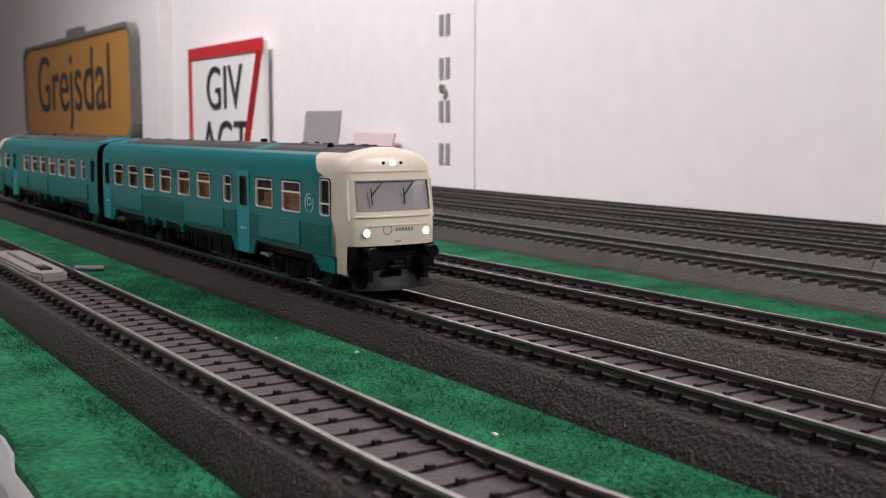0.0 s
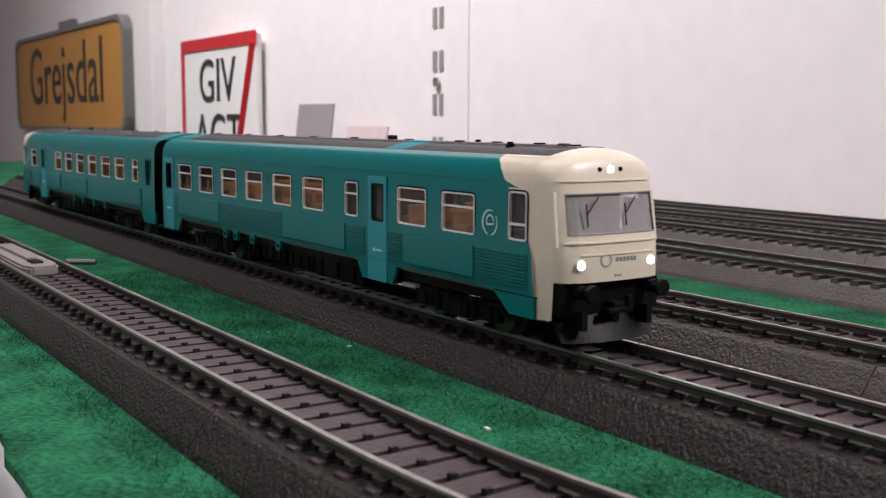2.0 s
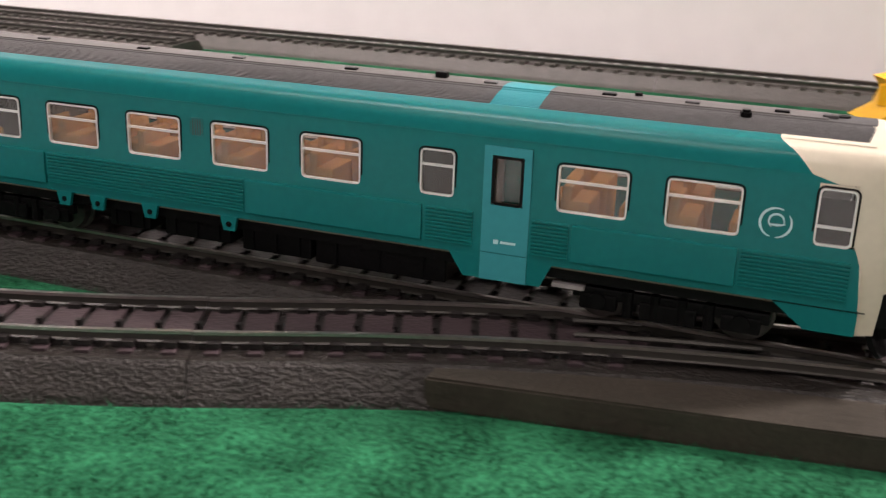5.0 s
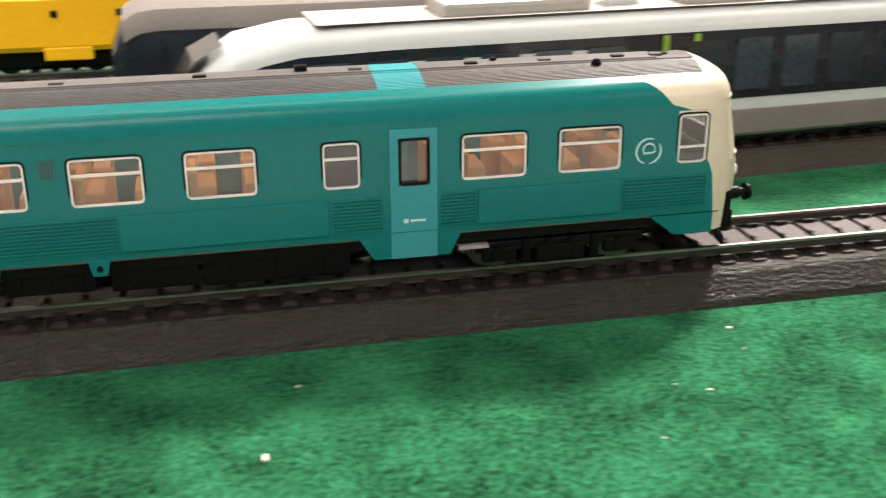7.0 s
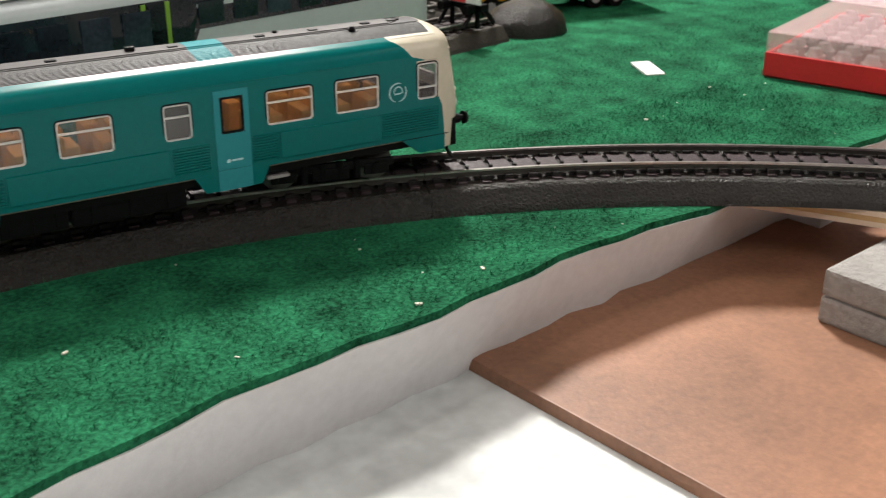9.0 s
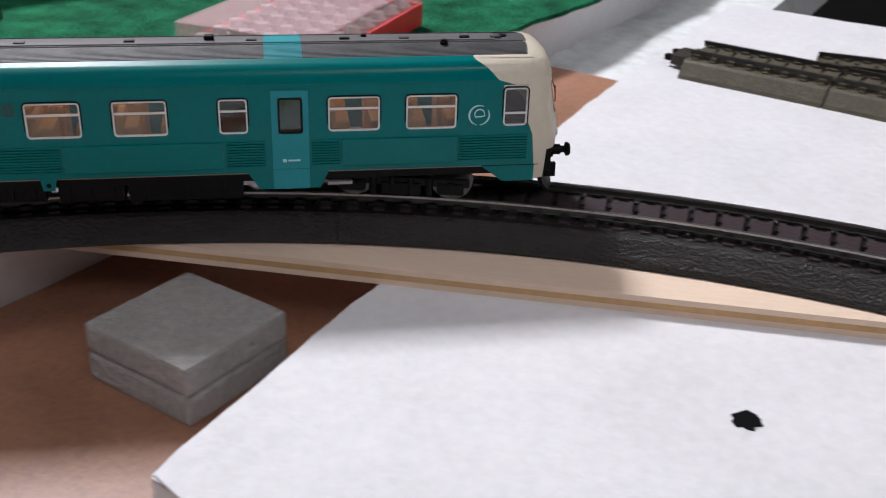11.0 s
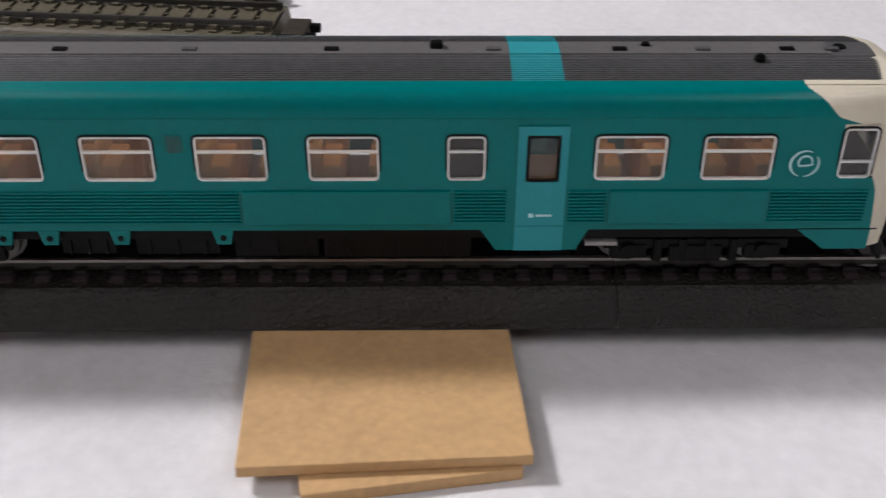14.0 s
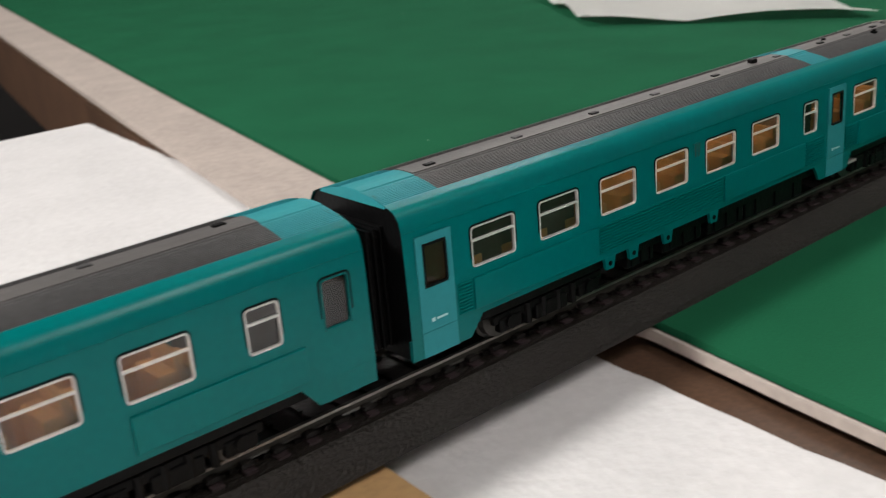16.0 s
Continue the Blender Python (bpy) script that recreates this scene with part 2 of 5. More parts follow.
def box(bm, x0, x1, y0, y1, z0, z1, bevel=0.0, mi=0, m=None):
    vs = [bm.verts.new((x, y, z)) for x in (x0, x1) for y in (y0, y1) for z in (z0, z1)]
    fs = [bm.faces.new([vs[i] for i in q]) for q in
          ((0, 1, 3, 2), (4, 6, 7, 5), (0, 4, 5, 1), (2, 3, 7, 6), (0, 2, 6, 4), (1, 5, 7, 3))]
    for f in fs:
        f.material_index = mi
    if m is not None:
        bmesh.ops.transform(bm, matrix=m, verts=vs)
    if bevel:
        bmesh.ops.bevel(bm, geom=list({e for f in fs for e in f.edges}), offset=bevel, segments=2, affect="EDGES",
                        profile=0.6, material=-1)
    return bm


def prism(bm, pts, z0, z1, mi=0):
    """An upright slab over an outline."""
    lo = [bm.verts.new((x, y, z0)) for x, y in pts]
    hi = [bm.verts.new((x, y, z1)) for x, y in pts]
    fs = [bm.faces.new(lo[::-1]), bm.faces.new(hi)]
    n = len(pts)
    fs += [bm.faces.new((lo[i], lo[(i + 1) % n], hi[(i + 1) % n], hi[i])) for i in range(n)]
    for f in fs:
        f.material_index = mi
    return bm


def loft(bm, rings, closed=True, caps=True, mi=0):
    rows = [[bm.verts.new(p) for p in r] for r in rings]
    n = len(rows[0])
    for a, b in zip(rows, rows[1:]):
        for i in range(n if closed else n - 1):
            f = bm.faces.new((a[i], a[(i + 1) % n], b[(i + 1) % n], b[i]))
            f.material_index = mi
    if caps and closed:
        for r in (rows[0][::-1], rows[-1]):
            bm.faces.new(r).material_index = mi
    return rows


def rod(bm, a, b, r, n=10, r2=None, mi=0):
    a, b = Vector(a), Vector(b)
    q = (b - a).to_track_quat("Z", "Y")
    ring = [q @ Vector((math.cos(k * 2 * math.pi / n), math.sin(k * 2 * math.pi / n), 0)) for k in range(n)]
    loft(bm, [[a + v * r for v in ring], [b + v * (r if r2 is None else r2) for v in ring]], mi=mi)
    return bm


def bm_new():
    return bmesh.new()


# ---- room ----
def room():
    b = bm_new()
    box(b, -2600, 340, 345, 400, -900, 1600)
    solid("wall_north", b, WALL, "plain white painted wall behind the layout", "wall", kind="structure")
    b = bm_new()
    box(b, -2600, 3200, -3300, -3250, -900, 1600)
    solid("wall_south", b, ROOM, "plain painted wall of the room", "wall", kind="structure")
    # added space to the north, unseen, gives the north lamp its room
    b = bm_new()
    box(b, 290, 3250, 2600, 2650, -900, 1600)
    solid("wall_far_north", b, ROOM, "unseen dim wall of the added space to the north", "wall", kind="structure")
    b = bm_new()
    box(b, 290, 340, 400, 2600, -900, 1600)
    solid("wall_return", b, ROOM, "unseen dim return wall of the added north space", "wall", kind="structure")
    # unseen, left white to bounce light towards the signs
    b = bm_new()
    box(b, -2650, -2600, -3300, 400, -900, 1600)
    solid("wall_west", b, WALL, "plain painted wall of the room", "wall", kind="structure")
    # added wall, coloured near black where the space beyond is dark
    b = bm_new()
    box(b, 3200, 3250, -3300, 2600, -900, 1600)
    solid("wall_east", b, DARK, "near-black wall standing in for the dark space beyond the table", "wall", kind="structure")
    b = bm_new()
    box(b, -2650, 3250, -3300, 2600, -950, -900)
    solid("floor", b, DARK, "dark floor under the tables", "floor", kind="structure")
    b = bm_new()
    box(b, -2650, 3250, -3300, 2600, 1600, 1650)
    solid("ceiling", b, ROOM, "plain painted ceiling", "ceiling", kind="structure")


room()


# ---- tables and mats ----
def wavy(x):
    return 2.5 * math.sin(x * 0.021) + 1.6 * math.sin(x * 0.053 + 1) + 0.8 * math.sin(x * 0.17)


def felt(name, pts, label, mat=GRASS):
    b = bm_new()
    prism(b, pts, -2.2, 0)
    return solid(name, b, mat, label, "felt mat", kind="structure")


def chipped(pts, step=9.0, amount=0.8, seed=3):
    """An outline cut by hand: short steps with small nicks."""
    rnd, out = random.Random(seed), []
    for (xa, ya), (xb, yb) in zip(pts, pts[1:] + pts[:1]):
        n = max(1, round(math.hypot(xb - xa, yb - ya) / step))
        for k in range(n):
            u = k / n
            d = amount if k else 0.2
            out.append((xa + (xb - xa) * u + rnd.uniform(-d, d), ya + (yb - ya) * u + rnd.uniform(-d, d)))
    return out


def tables():
    edge = [(x, -103 + wavy(x)) for x in range(-1500, 1500, 12)]
    edge = [(x, y - (14 if x < 0 else 14 * max(0, 1 - x / 300))) for x, y in edge]
    felt("ground", [(-1500, 343)] + edge + [(1490, 343)], "green felt mat under the tracks")
    b = bm_new()
    cut = [(x, y - 0.5 - 0.25 * math.sin(x * 0.11)) for x, y in edge]
    top = [(-1500, 343, -2.2)] + [(x, y, -2.2) for x, y in cut] + [(1490, 343, -2.2)]
    foot = [(-1500, 343, -29)] + [(x, (-93 if x > 300 else y + 10) + 0.9 * math.sin(x * 0.23) + 0.6 * math.sin(x * 0.71), -29) for x, y in cut] + [(1490, 343, -29)]
    loft(b, [foot, top])
    solid("foam_base", b, FOAM, "white foam slab with a cut edge under the mat", "foam slab", kind="structure", smooth=True)
    b = bm_new()
    prism(b, [(-1500, 343), (-1500, -760), (1290, -760), (1290, -446), (1198, -440), (1198, -160), (1500, -140), (1500, 343)], -60, -29)
    solid("table_deck", b, PLASTER, "rough white plastered table deck", "table deck", kind="structure")
    b = bm_new()
    box(b, 680, 1092, -460, -82, -29, -25, 0.4)
    solid("hardboard_sheet", b, HARDB, "brown hardboard sheet lying on the deck", "board")
    b = bm_new()
    prism(b, chipped([(737, -206), (816, -196), (880, -190), (1000, -172), (1200, -160), (1205, -264), (1222, -385), (1240, -438), (1328, -450), (1338, -530), (1345, -787), (1130, -783),
              (925, -770), (640, -765), (712, -400), (732, -238)]), -25, -5.5)
    bmesh.ops.bevel(b, geom=b.edges[:], offset=0.7, segments=2, affect="EDGES")
    solid("foam_table", b, FOAM, "large white foam slab with chipped edges", "foam slab", kind="structure")


tables()

# a broken foam strip along the step
def foam_strip():
    b = bm_new()
    n = 18
    rows = []
    for k in range(n + 1):
        x = 836 + 98 * k / n
        j = 0.7 * math.sin(k * 1.7) + 0.5 * math.sin(k * 4.1)
        rows.append([(x, -92, -28.8), (x + 0.6 * j, -108 + j, -28.8), (x + 0.4 * j, -107.5 + 0.7 * j, -12 + 0.5 * j), (x, -96, -9.5 + 0.3 * j)])
    loft(b, rows)
    solid("foam_strip", b, FOAM, "broken white foam strip beside the mat's edge", "foam offcut")


foam_strip()

# ---- track ----


def lane_main(s):
    """Place and heading on the train's track after s millimetres."""
    a = min(max((s - BEND_X) / BEND_R, 0), BEND_A)
    e = max(s - BEND_X - BEND_R * BEND_A, 0)
    return (min(s, BEND_X) + BEND_R * math.sin(a) + e * math.cos(a), -BEND_R * (1 - math.cos(a)) - e * math.sin(a), -a)


FORK_X, FORK_R, FORK_A = 300.0, 410.0, 0.425


def lane_fork(s):
    """The siding that leaves the fork backwards; s grows towards negative x."""
    l1 = FORK_R * FORK_A
    if s <= l1:
        a = s / FORK_R
        return (FORK_X - FORK_R * math.sin(a), -FORK_R * (1 - math.cos(a)), math.pi + a)
    x1, y1 = FORK_X - FORK_R * math.sin(FORK_A), -FORK_R * (1 - math.cos(FORK_A))
    a = min((s - l1) / FORK_R, FORK_A)
    x = x1 - FORK_R * (math.sin(FORK_A) - math.sin(FORK_A - a))
    y = y1 - FORK_R * (math.cos(FORK_A - a) - math.cos(FORK_A))
    e = max(s - 2 * l1, 0)
    return (x - e, y, math.pi + FORK_A - a)


def lane_line(x0, y0, x1, y1):
    h = math.atan2(y1 - y0, x1 - x0)
    return lambda s: (x0 + s * math.cos(h), y0 + s * math.sin(h), h)


SLEEPER_MESH, PITCH = {}, 7.85


def sleeper_mesh(ties=None):
    if ties not in SLEEPER_MESH:
        b = bm_new()
        box(b, -3.1, 3.1, -7.0, 7.0, 6.8, 8.0)
        for k in (-1, 1):
            box(b, -1.35, 1.35, *sorted((k * 9.4, k * 12.4)), 6.4, 7.6)
            box(b, -1.3, 1.3, *sorted((k * 9.1, k * 10.9)), 7.9, 8.9, mi=1)
            box(b, -1.3, 1.3, *sorted((k * 6.3, k * 8.1)), 7.9, 8.9, mi=1)
            box(b, -3.1, 3.1, *sorted((k * 7.0, k * 9.4)), 6.8, 7.9, mi=1)
        box(b, -3.95, -2.9, -0.65, 0.65, 7.4, 8.6, mi=1)
        SLEEPER_MESH[ties] = mesh_of("sleeper", b, [ties, ties] if ties else [DECK, SLEEPER])
    return SLEEPER_MESH[ties]


# ballast outline across the track: side distance, height
PROFILE = [(-20.0, 0.0), (-19.2, 1.6), (-15.6, 6.4), (-14.6, 7.2), (-13.6, 7.0), (13.6, 7.0), (14.6, 7.2), (15.6, 6.4), (19.2, 1.6), (20.0, 0.0)]


def track(lane, s0, s1, group, bed_mat=BALLAST, detail=True, length=188.3, z=0.0, sink=0.0, first=0.0, rail_mat=RAILM, ties=None):
    """Track sections end to end along a lane; each is a thing of its own."""
    n = max(1, round((s1 - s0) / length))
    step = (s1 - s0) / n
    for k in range(n):
        a, b_ = s0 + k * step, s0 + (k + 1) * step
        x, y, h = lane(a)
        sec = thing("track_section", at(x, y, z - sink), "dark moulded roadbed track section with steel rails", "model track", group)
        m = max(1, round(step / 12))
        stops = [a + 0.12 + (step - 0.24) * i / m for i in range(m + 1)]

        def cross(pts, s):
            cx, cy, ch = lane(s)
            return [(cx - x - math.sin(ch) * d, cy - y + math.cos(ch) * d, zz) for d, zz in pts]

        b = bm_new()
        loft(b, [cross(PROFILE if detail else [(d * 0.84, zz) for d, zz in PROFILE], s) for s in stops])
        part("roadbed", b, bed_mat, sec, "grained dark grey plastic ballast bed")
        b = bm_new()
        loft(b, [cross([(-7.2, 7.02), (-7.2, 7.15), (7.2, 7.15), (7.2, 7.02)], s) for s in stops])
        part("centre_strip", b, SLEEPER if detail else SHEENBED, sec)
        for side in (-1, 1):
            b = bm_new()
            o = 8.6 * side
            loft(b, [cross([(o - 0.75, 8.3), (o - 0.35, 8.6), (o - 0.35, 9.7), (o - 0.55, 9.9), (o - 0.55, 10.5), (o + 0.55, 10.5),
                            (o + 0.55, 9.9), (o + 0.35, 9.7), (o + 0.35, 8.6), (o + 0.75, 8.3)], s) for s in stops])
            for f in b.faces:
                if min(v.co.z for v in f.verts) < 9.8:
                    f.material_index = 1
            part("rail", b, [rail_mat, DULLRAIL], sec)
        c = max(1, round(step / PITCH))
        if detail:
            for i in range(c):
                if (i + 0.5) * step / c < first:
                    continue
                cx, cy, ch = lane(a + (i + 0.5) * step / c)
                ob = part("sleeper", sleeper_mesh(ties), None, sec)
                ob.matrix_local = pose((cx - x) / 1000, (cy - y) / 1000, 0, 0, 0, math.degrees(ch))
        else:
            b = bm_new()
            for i in range(c):
                cx, cy, ch = lane(a + (i + 0.5) * step / c)
                box(b, -1.45, 1.45, -13, 13, 6.6, 8.3, m=pose(cx - x, cy - y, 0, 0, 0, math.degrees(ch)))
            tagged(part("tie_strip", b, SHEENBED, sec), kind="stuff")


def tracks():
    track(lane_main, -830, 2450, "main line track")
    track(lane_fork, 188.3, 1130, "siding track")
    track(lane_line(-900, 61, 150, 61), 0, 1050, "second track", BROWNBED)
    track(lane_line(150, 61, 880, 111), 0, 731, "second track", BROWNBED)
    track(lane_line(-1100, 184, 330, 146), 0, 1430, "third track", bed_mat=SHEENBED, detail=False)
    track(lane_line(330, 146, 900, 152), 0, 570, "third track", bed_mat=SHEENBED, detail=False)
    track(lane_line(-1100, 238, 1000, 225), 0, 2090, "fourth track", bed_mat=SHEENBED, detail=False)
    track(lane_line(-1100, 279, -90, 279), 0, 1005, "fifth track", bed_mat=SHEENBED, detail=False)
    track(lane_line(-1490, 320, 330, 322), 0, 1820, "wall track", bed_mat=SHEENBED, detail=False)


tracks()


def lettering(text, size, x, y, z, mat, parent, m, name="lettering"):
    """Raised letters from the built-in font, standing upright and facing south."""
    cu = bpy.data.curves.new("letters", "FONT")
    cu.body, cu.size, cu.extrude, cu.align_x = text, size / 1000, 0.0004, "CENTER"
    tmp = bpy.data.objects.new("letters", cu)
    scene.collection.objects.link(tmp)
    me = bpy.data.meshes.new_from_object(tmp.evaluated_get(bpy.context.evaluated_depsgraph_get()))
    bpy.data.objects.remove(tmp)
    me.materials.clear()
    me.materials.append(mat)
    ob = new(name, me)
    ob.parent = parent
    ob.matrix_local = Matrix.Translation((x / 1000, y / 1000, z / 1000)) @ m
    return ob


UPRIGHT = pose(0, 0, 0, 90, 0, 0)


# ---- fork, covers and small track fittings ----
def fork_fittings():
    b = bm_new()
    prism(b, [(166, -43), (227, -35), (277, -28.5), (275.5, -17), (225, -20.5), (166, -28)], 0, 6.6)
    bmesh.ops.bevel(b, geom=b.edges[:], offset=0.5, segments=2, affect="EDGES")
    cover_ob = solid("point_motor_cover", b, COVER, "dark brown moulded cover beside the track fork", "track fitting")
    b = bm_new()
    rod(b, (262, -22, 6.4), (262, -22, 10.5), 0.9, 10)
    part("pin", b, BLACK, cover_ob)
    b = bm_new()
    box(b, 246, 256, -26, -21, 6.4, 7.0, 0.2)
    part("slot_plate", b, BLACK, cover_ob)
    # switch box by the second track
    b = bm_new()
    box(b, 10, 36, 27, 42, 0, 8.5, 0.5)
    sw = solid("switch_box", b, BLACK, "black plastic switch box between two tracks", "track fitting")
    for x in (15, 27):
        b = bm_new()
        box(b, x, x + 5, 31, 38, 8.4, 9.6, 0.6)
        part("switch_button", b, BLACK, sw)
    # blades and guard rails of the fork
    b = bm_new()
    for k in range(9):
        s0, s1 = 78 + k * 4, 82.2 + k * 4
        for o in (-3.6, 3.6):
            (x0, y0, h0), (x1, y1, h1) = lane_fork(s0), lane_fork(s1)
            rod(b, (x0 - math.sin(h0) * o, y0 + math.cos(h0) * o, 9.8), (x1 - math.sin(h1) * o, y1 + math.cos(h1) * o, 9.8), 0.55, 6)
    solid("fork_frog", b, DULLRAIL, "dull dark steel frog rails in the track fork", "track fitting")
    # grey uncoupler housing between the rails of the siding
    t = thing("uncoupler", at(-290, -73.5, 7.5), "grey plastic uncoupler ramp between the rails of the siding", "track fitting")
    b = bm_new()
    prism(b, [(-40, -6.2), (30, -6.2), (37, -4), (37, 4), (30, 6.2), (-40, 6.2)], 0, 3.6)
    bmesh.ops.bevel(b, geom=b.edges[:], offset=0.8, segments=2, affect="EDGES")
    part("housing", b, MIDGREY, t)
    b = bm_new()
    box(b, -30, 18, -1.6, 1.6, 3.2, 4.6, 0.4)
    part("ramp", b, MIDGREY, t)
    b = bm_new()
    box(b, 20, 28, -2.0, 2.0, 3.5, 4.2, 0.3)
    part("catch", b, BLACK, t)


track(lane_fork, 40, 188.3, "siding track", sink=0.12, first=60)
fork_fittings()


# ---- on the wall ----
def wall_things():
    t = thing("shelf_upright", at(-641, 345, 0), "white slotted metal shelf upright on the wall", "shelf rail")
    b = bm_new()
    box(b, -27, 27, -1.6, 2, 4, 900, 0.4)
    part("channel", b, WALL, t)
    # grey boxes drawn for the shade in the slots; the channel is uncut
    for k in range(9):
        z = 29 + 36 * k
        for dx in (-5.5, 4.5):
            b = bm_new()
            box(b, -16 + dx - 2.8, -16 + dx + 2.8, -2.6, -1.7, z, z + 17)
            part("slot", b, LIGHTGREY, t)
    b = bm_new()
    rod(b, (-16, -3.5, 92), (-16, -5.5, 92), 4.0, 14)
    part("screw", b, METAL, t)
    b = bm_new()
    box(b, -1430, -1350, 325, 345, 0, 1590, 2)
    solid("wall_trim", b, WALL, "white painted post on the wall", "wall trim", kind="structure")
    # town board
    t = thing("station_board", at(-1845, 344, 128), "orange yellow station name board with black letters on the wall", "sign")
    b = bm_new()
    ring = []
    for cx, cz, st in ((330, 55, 0), (-330, 55, 90), (-330, -55, 180), (330, -55, 270)):
        ring += [(cx + 30 * math.cos(radians(st + 15 * k)), cz + 30 * math.sin(radians(st + 15 * k))) for k in range(7)]
    loft(b, [[(x, -3, z) for x, z in ring], [(x, -14, z) for x, z in ring]])
    part("board", b, SIGNY, t)
    b = bm_new()
    outer = [(x * 1.01, z * 1.03) for x, z in ring]
    inner = [(x * 0.985, z * 0.95) for x, z in ring]
    loft(b, [[(x, -3, z) for x, z in outer], [(x, -17, z) for x, z in outer], [(x, -17, z) for x, z in inner], [(x, -13, z) for x, z in inner]], caps=False)
    part("frame", b, GREYMARK, t)
    b = bm_new()
    box(b, -30, 60, -12, -2, 80, 102, 2)
    part("hanger", b, GREYMARK, t)
    lettering("Grejsdal", 150, 0, -14.5, -40, INK, t, UPRIGHT)
    # warning board
    t = thing("warning_board", at(-1125, 344, 60), "white warning board with a red border leaning on the wall", "sign")
    b = bm_new()
    box(b, -122, 112, -12, -4, -62, 97, 3)
    part("board", b, PAPER, t)
    for x0, x1, z0, z1 in ((-124, 114, 84, 99), (-124, -114, -64, 84)):
        b = bm_new()
        box(b, x0, x1, -13.5, -11.5, z0, z1, 0.5)
        part("border", b, RED, t)
    b = bm_new()
    rod(b, (108, -12.5, 86), (50, -12.5, -62), 5.0, 4)
    part("border", b, RED, t)
    lettering("GIV", 74, -4, -13, 22, INK, t, UPRIGHT)
    lettering("AGT", 74, -4, -13, -44, INK, t, UPRIGHT)
    # two cards on edge
    b = bm_new()
    box(b, -27, 27, -1, 1, 0, 76, 0.3)
    solid("silver_card", b, LIGHTGREY, "silver card standing on edge by the wall", "card", m=pose(-0.838, 0.31, 0, -8, 0, 12))
    b = bm_new()
    box(b, -38, 38, -1, 1, 0, 56, 0.3)
    solid("pink_card", b, PINKCARD, "pale pinkish card leaning against the wall", "card", m=pose(-0.77, 0.325, 0, -14, 0, 0))


wall_things()


# ---- parked stock ----
TAPER = [(-130, 1.0), (60, 1.0), (85, 0.995), (100, 0.97), (110, 0.9), (117, 0.78)]


def articulated_unit():
    """White low-floor unit parked on the second track."""
    h = math.degrees(math.atan2(50, 730))
    for k, (xc, flip) in enumerate(((473.0, 180), (712.0, 0))):
        yc = 61 + (xc - 150) * 50 / 730
        t = thing("tram_car", at(xc, yc, RAIL, h + flip), "white low-floor model unit with a black window band", "railcar", "white unit")
        L = 113.0
        prof = [(15.8, 6), (16.0, 14), (16.0, 21), (15.6, 30), (15.0, 35.5), (13.6, 38.6), (11.2, 40.0), (5.0, 40.8), (0, 41.0)]
        ring = lambda x, s=1.0, dz=0.0: ([(x, y * s, 6 + (z - 6) * (1 - dz)) for y, z in prof] + [(x, -y * s, 6 + (z - 6) * (1 - dz)) for y, z in prof[-2::-1]])
        b = bm_new()
        loft(b, [ring(-L), ring(60), ring(85, 0.995, 0.02), ring(100, 0.97, 0.1), ring(110, 0.9, 0.28), ring(117, 0.78, 0.52), ring(119, 0.66, 0.68)])
        part("body", b, WHITEP, t, "white painted shell", smooth=True)
        for s in (-1, 1):
            b = bm_new()
            low = [(-L + 1, 13.5), (-12, 13.5), (-8, 21.5), (30, 21.5), (60, 21.5), (85, 21.5), (95, 21.6), (102, 22.0), (107, 23.2), (109.5, 24.6)]
            top = [(-L + 1, 34.0), (-12, 34.0), (-8, 34.0), (30, 34.0), (60, 34.0), (85, 33.4), (95, 31.6), (102, 29.0), (107, 26.6), (109.5, 25.0)]

            def skin(x, z):
                k = next((i for i in range(len(TAPER) - 1) if x <= TAPER[i + 1][0]), len(TAPER) - 2)
                (xa, sa), (xb, sb) = TAPER[k], TAPER[k + 1]
                return s * ((16.0 if z < 24 else 16.0 - (z - 21) * 0.075) * (sa + (sb - sa) * (x - xa) / (xb - xa)) + 0.25)

            loft(b, [[(x, skin(x, z0), z0), (x, skin(x, (z0 + z1) / 2), (z0 + z1) / 2), (x, skin(x, z1), z1), (x, s * 9.0, z1), (x, s * 9.0, z0)]
                     for (x, z0), (_, z1) in zip(low, top)])
            part("window_band", b, DARKBLUE, t, "black glossy window band")
            for x in range(-104, 84, 16):
                if abs(x + 24) < 14:
                    continue
                b = bm_new()
                box(b, x, x + 11.5, *sorted((s * 15.95, s * 16.4)), 16.0 if x < -24 else 23.0, 31.5, 0.2)
                part("side_window", b, PANEDARK, t)
            for x in (-32, -22):
                b = bm_new()
                box(b, x, x + 1.8, *sorted((s * 15.8, s * 16.3)), 7.0, 33.6, 0.1)
                part("door_edge", b, LIME, t, "lime green door edge")
            b = bm_new()
            box(b, -30.0, -22.2, *sorted((s * 15.8, s * 16.25)), 7.2, 33.0, 0.1)
            part("door", b, DARKBLUE, t)
            b = bm_new()
            box(b, -L + 2, 100, *sorted((s * 14.2, s * 16.3)), 2.2, 9.8, 0.4)
            part("skirt", b, MIDGREY, t, "grey lower skirt")
        b = bm_new()
        pts = [(118.6, 22.0), (112.0, 33.0), (104.0, 37.0)]
        loft(b, [[(x + 0.6, y, z) for y in (-10.5, 10.5)] for x, z in pts], closed=False)
        part("windscreen", b, DARKBLUE, t)
        for x0, x1 in ((-105, -66), (-58, -30), (0, 44)):
            b = bm_new()
            box(b, x0, x1, -9.5, 9.5, 40.4, 44.5, 1.2)
            part("roof_unit", b, PALEROOF, t, "light grey roof equipment box")
        b = bm_new()
        box(b, -18, -8, -4, 4, 40.4, 46.5, 1.0)
        part("exhaust", b, WHITEP, t)
        b = bm_new()
